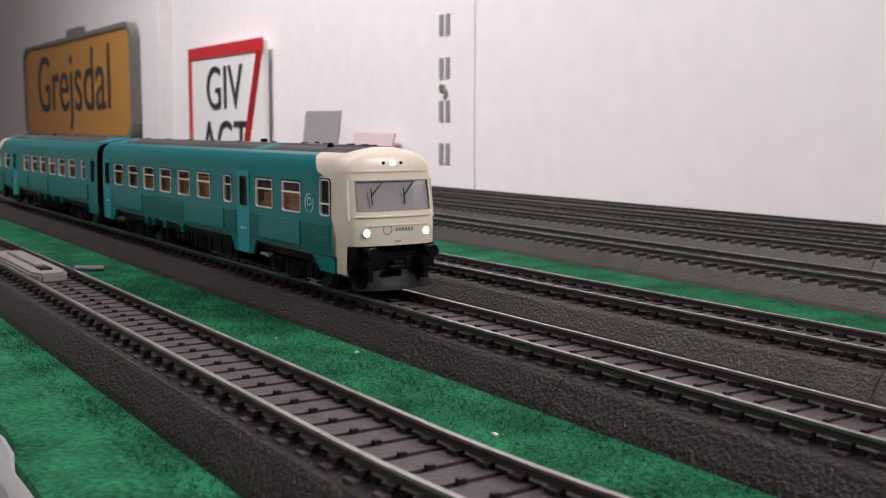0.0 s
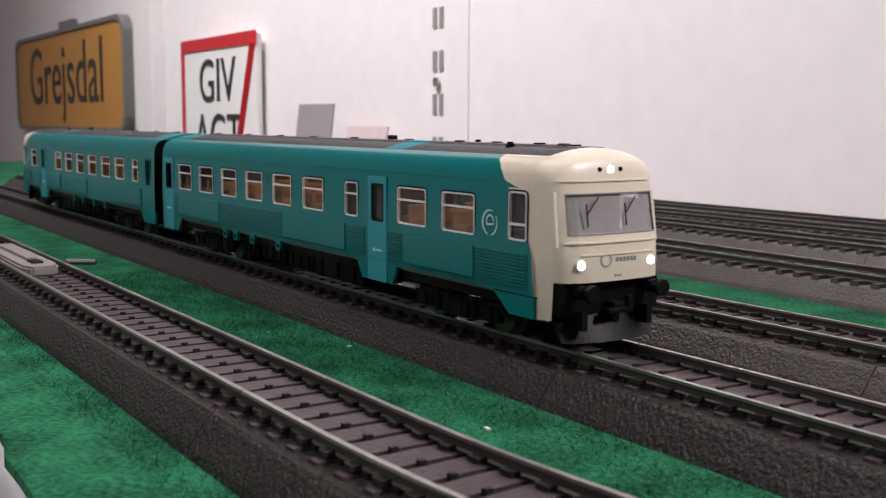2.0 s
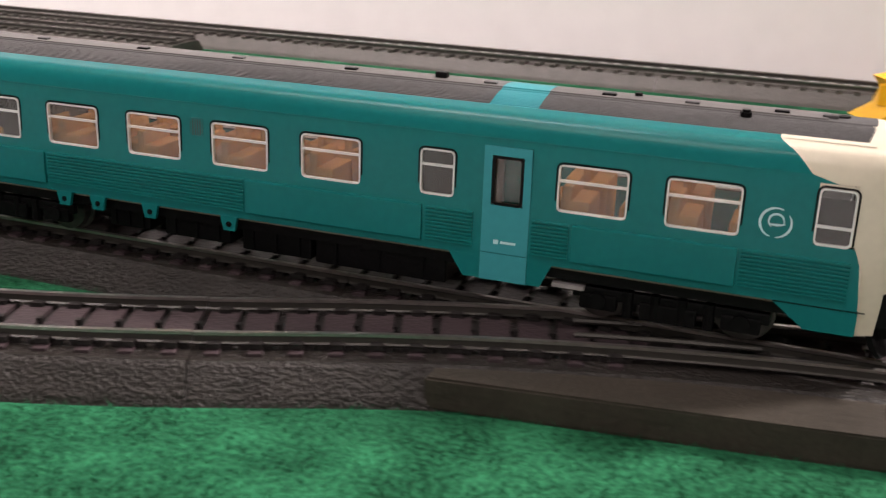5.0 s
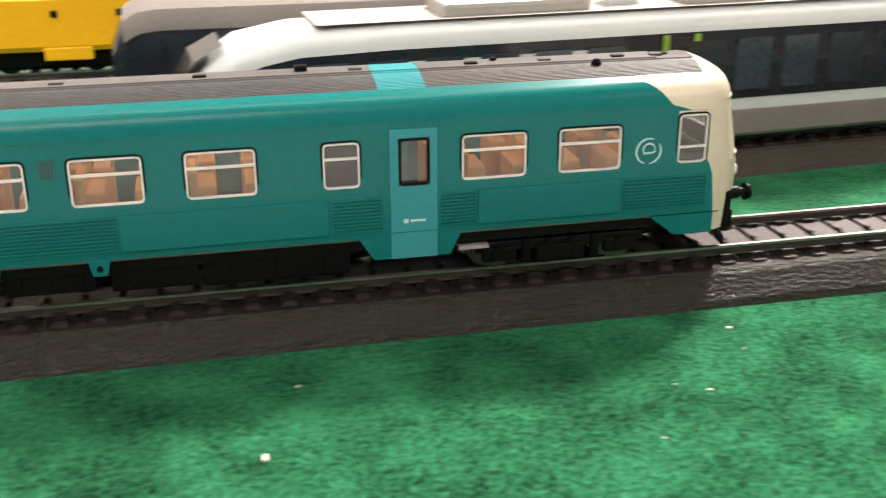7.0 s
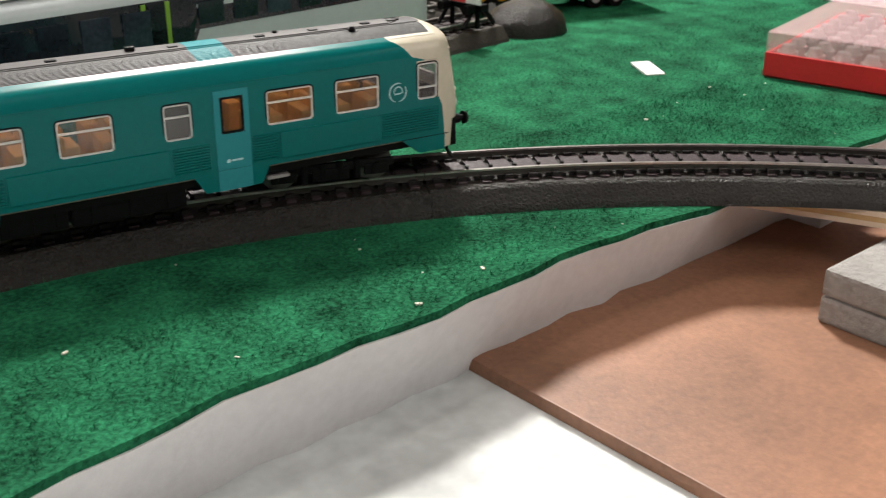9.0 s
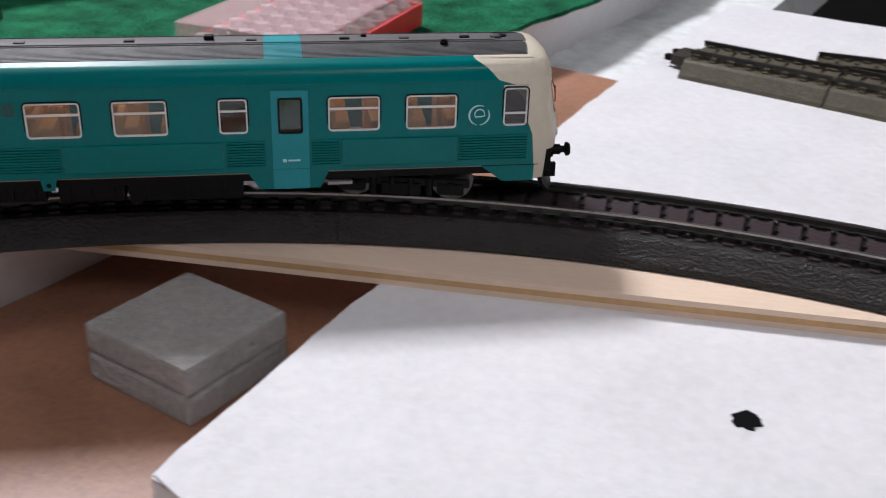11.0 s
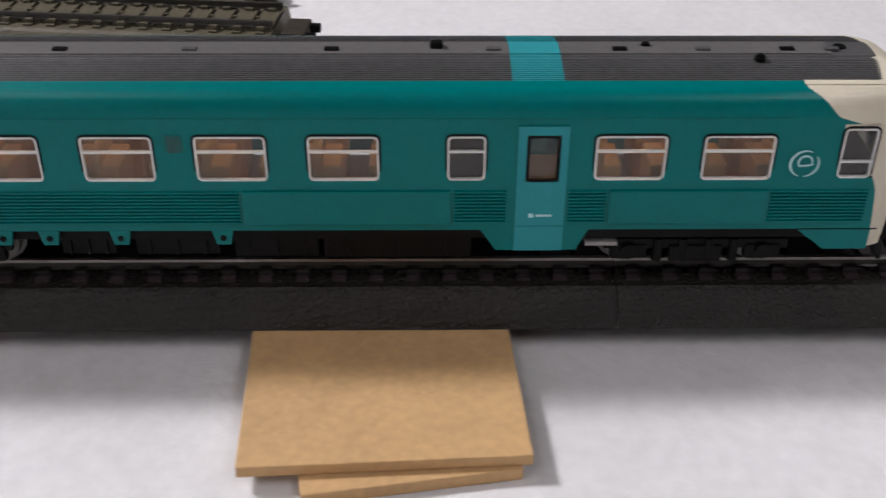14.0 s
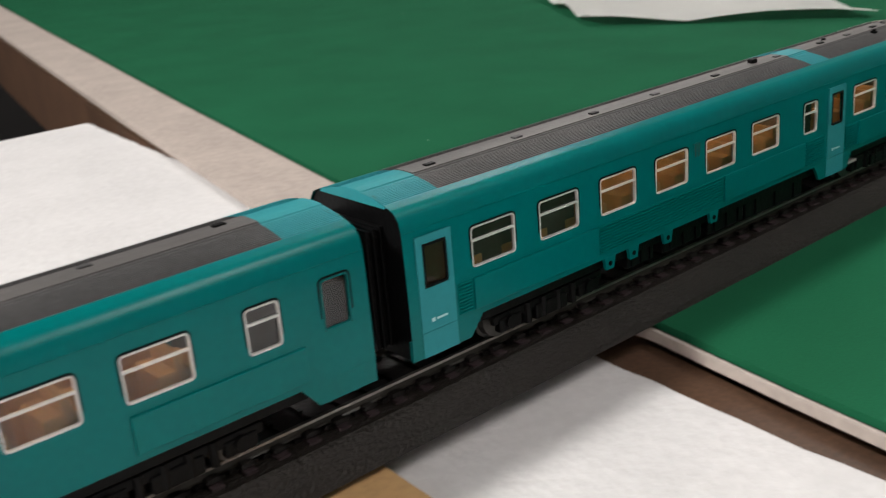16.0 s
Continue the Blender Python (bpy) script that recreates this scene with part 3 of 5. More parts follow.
        loft(b, [[(x, y, 41.0 + (0.5 if abs(y) < 9 else 0)) for y in (-12, -9, 9, 12)] for x in (-L + 2, 80)], closed=False)
        part("roof_strip", b, PALEROOF, t)
        for x in (-L + 6, 74):
            b = bm_new()
            box(b, x - 18, x + 18, -11, 11, 0.2, 7.5, 0.6)
            part("bogie", b, BLACK, t)
        b = bm_new()
        box(b, -L - 6.2, -L, -13, 13, 6, 38, 0.5)
        part("bellows", b, BLACK, t)


PANEDARK = material("tinted_pane", (0.022, 0.03, 0.042), 0.12, vary=0.4, scale=60, spread=0.5)
articulated_unit()


def grey_unit():
    t = thing("grey_railcar", at(336, 146, RAIL, 0.6), "grey-roofed model railcar with a dark front parked behind", "railcar")
    prof = [(15.0, 4), (15.6, 20), (15.2, 31), (13.5, 35.5), (7.0, 38.0), (0, 38.4)]
    ring = lambda x, s=1.0, c=1.0: [(x, y * s, 4 + (z - 4) * c) for y, z in prof] + [(x, -y * s, 4 + (z - 4) * c) for y, z in prof[-2::-1]]
    b = bm_new()
    loft(b, [ring(0, 0.88, 0.62), ring(3, 0.94, 0.8), ring(8, 0.98, 0.97), ring(14), ring(232)])
    part("body", b, DARKBLUE, t, "dark blue black body", smooth=True)
    b = bm_new()
    rp = [(15.4, 30.0), (15.2, 33), (13.2, 36.4), (7.0, 38.6), (0, 39.0)]
    rr = lambda x, d=0: [(x, y, z - d) for y, z in rp] + [(x, -y, z - d) for y, z in rp[-2::-1]]
    loft(b, [rr(4, 3.5), rr(9, 0.8), rr(15), rr(232)])
    part("roof", b, MIDGREY, t, "plain grey roof", smooth=True)
    for k in range(5):
        b = bm_new()
        box(b, 40 + k * 38, 62 + k * 38, -7, 7, 38.4, 39.8, 0.8)
        part("roof_box", b, MIDGREY, t)
    b = bm_new()
    box(b, -0.5, 3, -13, 13, 6, 15, 0.5)
    part("front_panel", b, CREAM, t)
    for x in (30, 200):
        b = bm_new()
        box(b, x - 18, x + 18, -11, 11, 0, 5, 0.6)
        part("bogie", b, BLACK, t)


grey_unit()


def plough_loco():
    t = thing("plough_vehicle", at(271, 229.5, RAIL, -0.35), "yellow model snow plough vehicle on a far track", "rail vehicle")
    b = bm_new()
    prof = [(14, 9), (15, 11), (15, 28.5), (12, 31), (0, 31.8)]
    ring = lambda x, dz=0: [(x, y, z - dz * (z > 20)) for y, z in prof] + [(x, -y, z - dz * (z > 20)) for y, z in prof[-2::-1]]
    loft(b, [ring(0, 10), ring(7, 9), ring(8), ring(175)])
    part("body", b, YELLOW, t, "yellow painted body")
    b = bm_new()
    box(b, 10, 172, -12.5, 12.5, 31.4, 34.0, 0.8)
    part("roof", b, ROOF, t, "dark grey roof")
    b = bm_new()
    rows = []
    for k in range(-5, 6):
        y = 17 * k / 5
        lead = -30 + 9 * abs(k / 5)
        rows.append([(lead + 1, y, 18), (lead + 4, y, 14), (lead + 2, y, 8), (lead - 6, y, 2.5), (lead - 4, y, 2.2), (lead + 5, y, 7.5), (lead + 7, y, 14), (lead + 4, y, 18.4)])
    loft(b, rows)
    part("plough", b, YELLOW, t, "curved yellow plough blade", smooth=True)
    b = bm_new()
    loft(b, [[(-26, -8, 8), (-26, 8, 8), (-26, 8, 15), (-26, -8, 15)], [(-14, -13, 8), (-14, 13, 8), (-14, 13, 22), (-14, -13, 22)],
             [(-4, -15, 9), (-4, 15, 9), (-4, 14, 25), (-4, -14, 25)], [(3, -15, 9), (3, 15, 9), (3, 12, 32), (3, -12, 32)],
             [(9, -15, 9), (9, 15, 9), (9, 12, 36), (9, -12, 36)], [(12, -14, 28), (12, 14, 28), (12, 11, 34), (12, -11, 34)]])
    part("hood", b, YELLOW, t, "sloping yellow hood behind the blade")
    for x0, x1 in ((20, 34), (60, 92), (120, 150)):
        b = bm_new()
        box(b, x0, x1, -9, 9, 33.6, 37.0, 1.0)
        part("roof_box", b, ROOF, t)
    b = bm_new()
    box(b, 34, 52, -15.2, 15.2, 5.5, 10.5, 0.5)
    part("fuel_box", b, YELLOW, t)
    b = bm_new()
    box(b, 6, 170, -11, 11, 2.5, 10, 0.6)
    part("chassis", b, BLACK, t)
    b = bm_new()
    box(b, 98, 172, -14.6, 14.6, 6.5, 10.5, 0.5)
    part("skirt", b, YELLOW, t)
    for x in (20, 52, 120, 152):
        for s in (-1, 1):
            b = bm_new()
            rod(b, (x, s * 7.2, 5.2), (x, s * 9.6, 5.2), 5.2, 20)
            part("wheel", b, BLACK, t)
    for k, x in enumerate((38, 62, 80, 128)):
        b = bm_new()
        box(b, x, x + 2.4, -15.6, -14.8, 22, 24.5, 0.2)
        part("handle", b, BLACK, t)


plough_loco()


def wagons():
    for x, y, l, mat, lab in ((446, 268, 46, RED, "red"), (500, 268, 66, ORANGE, "orange red"), (742, 262, 84, ORANGE, "orange red"), (834, 262, 60, ORANGE, "orange red")):
        t = thing("box_wagon", at(x, y, 0, 0.6), lab + " model box wagon standing far back", "wagon", "far wagons")
        b = bm_new()
        box(b, 0, l, -13, 13, 12, 35, 1.2)
        part("box", b, mat, t)
        b = bm_new()
        box(b, 2, l - 2, -10, 10, 0, 12, 0.6)
        part("chassis", b, BLACK, t)
        if mat is RED:
            for k in range(2):
                b = bm_new()
                rod(b, (11 + k * 22, -13.4, 28), (11 + k * 22, -12.9, 28), 6.0, 18)
                part("disc", b, GREENBAG, t, "green round disc")
    b = bm_new()
    bmesh.ops.create_icosphere(b, subdivisions=4, radius=1)
    for v in b.verts:
        n = noise.noise(v.co * 2.3) * 0.22 + noise.noise(v.co * 6.0) * 0.07
        v.co = Vector((v.co.x * 46 * (1 + n), v.co.y * 26 * (1 + n), max(v.co.z * 36 * (1 + n), -2)))
    solid("green_bag", b, GREENBAG, "crumpled green plastic bag lying behind the trains", "bag", m=at(612, 286, 2), smooth=True)
    b = bm_new()
    rod(b, (0, 0, 22), (16, 0, 22), 7.0, 18, 6.2)
    bmesh.ops.bevel(b, geom=b.edges[:], offset=1.2, segments=2, affect="EDGES")
    tool = thing("hand_tool", at(655, 268, 0), "dark hand tool with a pink rubber tip lying behind the trains", "tool")
    part("tip", b, RED, tool, "pink rubber tip", smooth=True)
    b = bm_new()
    rod(b, (16, 0, 22), (64, 0, 22), 5.0, 16, 4.2)
    part("grip", b, BLACK, tool, "dark round grip", smooth=True)
    b = bm_new()
    box(b, 2, 62, -7, 7, 0, 17.6, 1.2)
    part("stand", b, BLACK, tool)


wagons()


def buffer_stop():
    t = thing("buffer_stop", at(862, 104, 0, 4), "black buffer stop with red and white board at the track end", "buffer stop")
    b = bm_new()
    for y in (-8.3, 8.3):
        rod(b, (12, y, 9), (0, y, 22), 1.2, 8)
        rod(b, (0, y, 8), (0, y, 23), 1.2, 8)
        rod(b, (-10, y, 9.5), (0, y, 20), 1.0, 8)
    box(b, -3, 3, -13, 13, 17, 20, 0.4)
    part("frame", b, BLACK, t)
    for y0, y1, m_ in ((-14, -5, PAPER), (-5, 5, RED), (5, 14, PAPER)):
        b = bm_new()
        box(b, -5, -3.6, y0, y1, 20.5, 29, 0.2)
        part("board", b, m_, t)
    for y in (-8, 8):
        b = bm_new()
        rod(b, (-9, y, 18), (-3, y, 18), 2.2, 14)
        part("buffer", b, BLACK, t)
    b = bm_new()
    bmesh.ops.create_icosphere(b, subdivisions=4, radius=1)
    for v in b.verts:
        n = noise.noise(v.co * 3) * 0.05
        v.co = Vector((v.co.x * 23 * (1 + n), v.co.y * 20 * (1 + n), max(v.co.z, 0) * 16 * (1 + n)))
    solid("gravel_mound", b, BALLAST, "rounded dark grey mound behind the buffer stop", "mound", m=at(905, 104, 0), smooth=True)


buffer_stop()


def lorry():
    t = thing("toy_lorry", at(905, 152, 0, -16), "yellow toy box lorry standing on the mat", "toy lorry")
    b = bm_new()
    box(b, 26, 112, -14.5, 14.5, 12, 45, 1.2)
    part("box_body", b, YELLOW, t)
    b = bm_new()
    box(b, 0, 22, -13, 13, 8, 36, 3)
    c = part("driver_cab", b, YELLOW, t)
    b = bm_new()
    box(b, -0.6, 1.0, -11, 11, 21, 32, 0.4)
    box(b, 4, 14, -13.3, 13.3, 22, 31, 0.4)
    part("cab_window", b, DARKBLUE, c)
    b = bm_new()
    box(b, -1.0, 0.6, -11, 11, 10, 19, 0.4)
    part("grille", b, BLACK, c)
    b = bm_new()
    box(b, 2, 110, -11, 11, 6.5, 11.5, 0.5)
    part("chassis", b, BLACK, t)
    for x in (11, 78, 92):
        for s in (-1, 1):
            b = bm_new()
            rod(b, (x, s * 9.5, 5.6), (x, s * 13.2, 5.6), 5.6, 20)
            w = part("wheel", b, BLACK, t)
            b = bm_new()
            rod(b, (x, s * 13.0, 5.6), (x, s * 13.6, 5.6), 2.8, 16)
            part("hub", b, LIGHTGREY, w)
    for k in range(6):
        b = bm_new()
        box(b, 38 + k * 11, 46 + k * 11, -14.9, -14.4, 25, 38, 0.2)
        part("side_mark", b, BLACK, t, "plain black mark")


lorry()


def mat_things():
    # red and clear sorting box
    t = thing("sorting_box", at(976, -48, 0, 12), "red plastic box with a clear lid full of bright metal parts", "plastic box")
    b = bm_new()
    rr = lambda w, d, z: [(-w, -d, z), (w, -d, z), (w, d, z), (-w, d, z)]
    loft(b, [rr(53, 30, 0), rr(54, 31, 1), rr(54, 31, 11), rr(52.4, 29.4, 11), rr(52.4, 29.4, 1.6)])
    part("tray", b, RED, t, "red plastic tray")
    b = bm_new()
    loft(b, [rr(53, 30, 11.1), rr(53, 30, 19.4), rr(54, 31, 19.8), rr(54, 31, 11.1)], caps=False)
    loft(b, [rr(53, 30, 19.4), rr(54, 31, 19.8), rr(53.4, 30.4, 20.4)])
    part("lid", b, CLEAR, t, "clear plastic lid").visible_shadow = False
    b = bm_new()
    box(b, 30, 47, -20, 2, 20.4, 20.7)
    part("sticker", b, PAPER, t)
    for i in range(8):
        for j in range(5):
            b = bm_new()
            x, y = -46 + i * 13, -24 + j * 12
            rod(b, (x, y, 2), (x, y, 11), 5.0, 12, 4.6)
            rod(b, (x, y, 11), (x, y, 14.0), 3.6, 12, 2.6)
            part("metal_part", b, METAL, t)
    # papers
    b = bm_new()
    n = 14
    pts = [(1096, 52), (1108, -72), (1225, -84), (1330, 40)]
    rows = []
    for i in range(n + 1):
        u = i / n
        a, c = Vector(pts[0]).lerp(Vector(pts[1]), u), Vector(pts[3]).lerp(Vector(pts[2]), u)
        rows.append([(*a.lerp(c, j / n), 1.0 + 2.0 * abs(math.sin(u * 5) * math.sin(j * 0.6))) for j in range(n + 1)])
    loft(b, rows + [], closed=False)
    bmesh.ops.solidify(b, geom=b.faces[:], thickness=0.6)
    solid("paper_sheet", b, PAPER, "white paper sheet lying on the green mat", "paper", smooth=True)
    b = bm_new()
    prism(b, [(1215, -90), (1270, -100), (1420, 20), (1230, 10)], 3.4, 9)
    solid("blue_folder", b, BLUE, "blue plastic folder lying on the paper", "folder")
    b = bm_new()
    rows = []
    pts = [(1135, -1235), (1290, -1130), (1440, -1215), (1290, -1330)]
    for i in range(n + 1):
        u = i / n
        a, c = Vector(pts[0]).lerp(Vector(pts[1]), u), Vector(pts[3]).lerp(Vector(pts[2]), u)
        rows.append([(*a.lerp(c, j / n), 2.0 + 6.0 * abs(math.sin(u * 4 + 0.5) * math.cos(j * 0.5))) for j in range(n + 1)])
    loft(b, rows, closed=False)
    bmesh.ops.solidify(b, geom=b.faces[:], thickness=0.6)
    solid("tissue", b, PAPER, "crumpled white tissue on the second green mat", "paper", smooth=True)
    b = bm_new()
    box(b, -9, 9, -4.5, 4.5, 0, 1.2, 0.2)
    solid("white_tag", b, PAPER, "small white plastic tag on the mat", "tag", m=pose(0.8874, 0.0112, 0.0, 0, -4, 62))
    b = bm_new()
    rod(b, (-6, 0, 1.2), (6, 0, 1.2), 1.1, 8)
    solid("small_stick", b, GREYMARK, "small grey stick lying on the mat", "stick", m=at(-336, -40, 0, 55))
    # crumbs and fluff on the felt
    rnd = random.Random(4)
    spots = [(-51, -38), (-133, -24), (-162, -34), (369, -59), (377, -35), (454, -54), (668, -61), (685, -92), (658, -97), (582, -63),
             (884, -24), (826, -36), (300, -36), (226, -78), (760, 20), (520, -85), (470, -30), (610, -90), (250, -60)]
    spots += [(rnd.uniform(-400, 1000), rnd.uniform(-100, -26)) for _ in range(46)] + [(rnd.uniform(900, 1500), rnd.uniform(-1300, -850)) for _ in range(12)]
    for k, (x, y) in enumerate(spots):
        b = bm_new()
        r = rnd.uniform(0.35, 0.7) if k < 19 else rnd.uniform(0.15, 0.35)
        box(b, -r * rnd.uniform(0.8, 2.2), r, -r * 0.7, r * 0.7, 0, r * 0.8, r * 0.2)
        solid("crumb", b, CRUMB, "tiny pale crumb on the green mat", "crumb", m=at(x, y, 0, rnd.uniform(0, 180)), group="crumbs on the mat")


mat_things()


def fibres():
    """Short felt fibres standing up along the mat, one joined carpet of strands."""
    rnd = np.random.default_rng(7)
    n = 130000
    x = rnd.uniform(-300, 900, n)
    y = rnd.uniform(-102, -20, n)
    far = rnd.random(n) < 0.16
    x = np.where(far, rnd.uniform(560, 1100, n), x)
    y = np.where(far, rnd.uniform(-90, 60, n), y)
    h, a, w = rnd.uniform(0.4, 1.9, n), rnd.uniform(0, 2 * np.pi, n), 0.11
    lean = rnd.uniform(0.6, 2.6, n)
    b2 = rnd.uniform(0, 2 * np.pi, n)
    v = np.empty((n, 3, 3))
    v[:, 0] = np.stack([x - w * np.cos(a), y - w * np.sin(a), -0.1 + 0 * x], 1)
    v[:, 1] = np.stack([x + w * np.cos(a), y + w * np.sin(a), -0.1 + 0 * x], 1)
    v[:, 2] = np.stack([x + lean * np.cos(b2), y + lean * np.sin(b2), h], 1)
    ex = np.array([lane_main(s)[:2] for s in range(-400, 1200, 6)])
    fk = np.array([lane_fork(s)[:2] for s in range(0, 800, 6)])
    lanes = np.concatenate([ex, fk])
    keep = np.ones(n, bool)
    for i in range(0, n, 4000):
        d = np.hypot(x[i:i + 4000, None] - lanes[None, :, 0], y[i:i + 4000, None] - lanes[None, :, 1]).min(1)
        keep[i:i + 4000] = d > 20.4
    v = v[keep & ((x < 700) | (y > -97))].reshape(-1, 3) / 1000
    me = bpy.data.meshes.new("felt_fibres")
    me.from_pydata(v.tolist(), [], np.arange(len(v)).reshape(-1, 3).tolist())
    me.materials.append(GRASS)
    tagged(new("felt_fibres", me), "short green felt fibres standing up from the mat", "felt", kind="stuff")


fibres()


# ---- on the right-hand tables ----
def right_tables():
    t = thing("block_stack", at(789, -163, -25, -1), "two grey rough blocks stacked on the hardboard", "block stack")
    for z in (0, 8.6):
        b = bm_new()
        box(b, -18, 18, -18.5, 18.5, z, z + 8.3, 1.3)
        part("block", b, CONCRETE, t)
    # plywood strip under the bend
    t = thing("plywood_strip", at(785, -96, -5.5, math.degrees(math.atan2(-249, 110))), "pale plywood strip bridging the gap under the track", "plywood strip")
    for k in range(3):
        b = bm_new()
        box(b, 0, 290, 0, 56, k * 1.7, k * 1.7 + 1.66)
        part("ply_layer", b, PLY if k != 1 else MDF, t)
    # shims
    def shim(name, x, y, rz, l, w, z, th, mat, label):
        b = bm_new()
        box(b, -l / 2, l / 2, -w / 2, w / 2, 0, th, 0.35)
        solid(name, b, mat, label, "board", m=at(x, y, z, rz))
    shim("fibreboard_shim", 884, -495, -83, 53, 46, -2.6, 2.5, MDF, "tan fibreboard piece wedged under the track")
    shim("thin_shim", 880.5, -498, -77, 40, 44, -5.5, 2.8, MDF, "thin tan fibreboard piece under the upper one")
    shim("fibreboard_shim", 914, -671, -90, 52, 44, -5.5, 3.6, MDF, "tan fibreboard piece under the straight track")
    shim("plywood_piece", 941, -419, -69, 27, 62, -5.5, 5.2, PLY, "pale plywood offcut under the track")
    # flat black disc drawn for the dark of a small hole
    b = bm_new()
    n = 16
    prism(b, [(827 + (3.4 + 0.7 * math.sin(k * 2.1)) * math.cos(k * 2 * math.pi / n), -299 + (3.2 + 0.6 * math.sin(k * 3.3)) * math.sin(k * 2 * math.pi / n)) for k in range(n)], -5.5, -5.1)
    solid("black_flake", b, BLACK, "small black disc standing in for a hole in the foam", "flake")
    # twin red cable
    t = thing("red_cable", at(0, 0, 0), "twin red cable coming out from under the track", "cable")
    path = [(908, -412, -3.0), (896, -408, -3.6), (880, -397, -4.2), (866, -388, -4.4), (846, -381, -4.4), (824, -374, -4.4), (795, -366, -4.4), (760, -360, -4.4)]
    for o in (-0.95, 0.95):
        cu = bpy.data.curves.new("cable_wire", "CURVE")
        cu.dimensions, cu.bevel_depth, cu.bevel_resolution = "3D", 0.00105, 3
        sp = cu.splines.new("NURBS")
        sp.points.add(len(path) - 1)
        for k, (x, y, z) in enumerate(path):
            sp.points[k].co = ((x + o * 0.35) / 1000, (y + o) / 1000, z / 1000, 1)
        sp.use_endpoint_u, sp.order_u = True, 4
        cu.materials.append(CABLE)
        ob = new("wire", cu)
        ob.parent = t
    # second module with its own mat
    north = [(600, -760), (874, -783), (920, -788), (1113, -807), (1323, -837), (1756, -902), (2300, -985)]
    felt("ground_2", north[::-1] + [(600, -2400), (2300, -2400)][::1], "green felt mat on the second table", FELT2)
    b = bm_new()
    prism(b, [(x, y + 5 + 34 * min(1, max(0, (x - 950) / 170)) - 2.2 * (x < 950)) for x, y in ((2300, -985), (1756, -902), (1323, -837), (1113, -807), (1040, -799), (960, -791), (920, -788), (874, -783), (600, -760))] + [(x, y + 1.5) for x, y in north], -4.5, -1.5)
    solid("foam_rim", b, OLDFOAM, "white foam rim along the second table", "foam slab", kind="structure")
    b = bm_new()
    prism(b, [(x, y + 22) for x, y in north[::-1]] + [(600, -2400), (2300, -2400)], -70, -26)
    solid("table_frame", b, DARKWOOD, "dark brown wooden frame of the second table", "table", kind="structure")
    b = bm_new()
    prism(b, [(x, y + 40) for x, y in north[::-1]] + [(x, y + 2) for x, y in north], -60, -6.6)
    solid("table_rail", b, DARKWOOD, "dark wooden rail between the tables", "table", kind="structure")


right_tables()


def spare_tracks():
    def arc(x0, y0, r, turn):
        def lane(q):
            a = (q - 98) / r + turn
            return (x0 + r * (math.cos(a) - math.cos(turn)), y0 - r * (math.sin(a) - math.sin(turn)), -math.pi / 2 - a)
        return lane

    how = dict(bed_mat=OLIVE, z=-5.5, rail_mat=DULLRAIL, ties=OLIVE)
    track(arc(1108, -333, 437, -0.0756), 0, 192, "spare track", **how)
    track(lane_line(1074, -188, 1074, -440), 0, 62, "spare track", length=62, **how)
    track(lane_line(1074, -251, 1068, -450), 0, 190, "spare track", **how)
    # end clips of the loose sections
    for x, y, rz in ((1107, -428, -82), (1067, -446, -92), (1088, -236, 98), (1074, -184, 90)):
        t = thing("track_clip", at(x, y, -5.5, rz), "black plastic joining clip at the end of a loose track section", "track fitting", "joining clips")
        b = bm_new()
        box(b, -3, 5, -7.5, 7.5, 1.5, 6.2, 0.8)
        part("plate", b, COVER, t)
        for k in (-4.5, 4.5):
            b = bm_new()
            box(b, 4, 8.5, k - 1.5, k + 1.5, 2.6, 5.4, 0.6)
            part("tongue", b, BLACK, t)


spare_tracks()


# ---- the railcars (x runs back from the nose as -x, z from the rail top) ----
SHELL = [(16.5, 7.0), (16.6, 20.0), (16.3, 33.0), (16.1, 36.6), (15.6, 38.6), (14.3, 40.3), (11.4, 41.4)]


def half_width(z):
    for (a, za), (b, zb) in zip(SHELL, SHELL[1:]):
        if z <= zb:
            return a + (b - a) * max(0, (z - za)) / (zb - za)
    u = min((z - 41.4) / 2.0, 1)
    return 11.4 * math.sqrt(max(0, 1 - u))


def cream_line(z):
    """Where the cream cab ends on the side."""
    pts = [(6.0, 12.2), (19.0, 12.6), (22.5, 14.0), (24.5, 14.8), (34.5, 14.8), (34.6, 21.9), (36.4, 23.6), (38.6, 25.6), (40.0, 27.4), (41.0, 29.6)]
    for (za, a), (zb, b) in zip(pts, pts[1:]):
        if z <= zb:
            return a + (b - a) * max(0, z - za) / (zb - za)
    return 29.6


def nose_front(z):
    pts = [(6, 5.2), (14, 4.2), (20, 4.0), (24, 4.6), (34, 6.5), (37, 7.0), (39, 7.5), (40.4, 8.1), (41.4, 9.0), (42.4, 10.6), (43.4, 13.6)]
    for (za, a), (zb, b) in zip(pts, pts[1:]):
        if z <= zb:
            return a + (b - a) * max(0, z - za) / (zb - za)
    return 13.6


def nose_point(u, z):
    """u from -1 (right side) to 1 across the front."""
    w, f = half_width(z), nose_front(z)
    return (-(f + max(13.2 - f, 1.0) * abs(u) ** 8 + 1.2 * u * u), w * u * (1 - 0.015 * abs(u)), z)


class Layout:
    def __init__(self, windows, small, doors, dark, panels, louvres, flares, brackets, vents, unlit=()):
        self.windows, self.small, self.doors, self.dark = windows, small, doors, dark
        self.unlit = list(unlit)
        self.panels, self.louvres, self.flares, self.brackets, self.vents = panels, louvres, flares, brackets, vents


ZW0, ZW1 = 23.0, 32.2
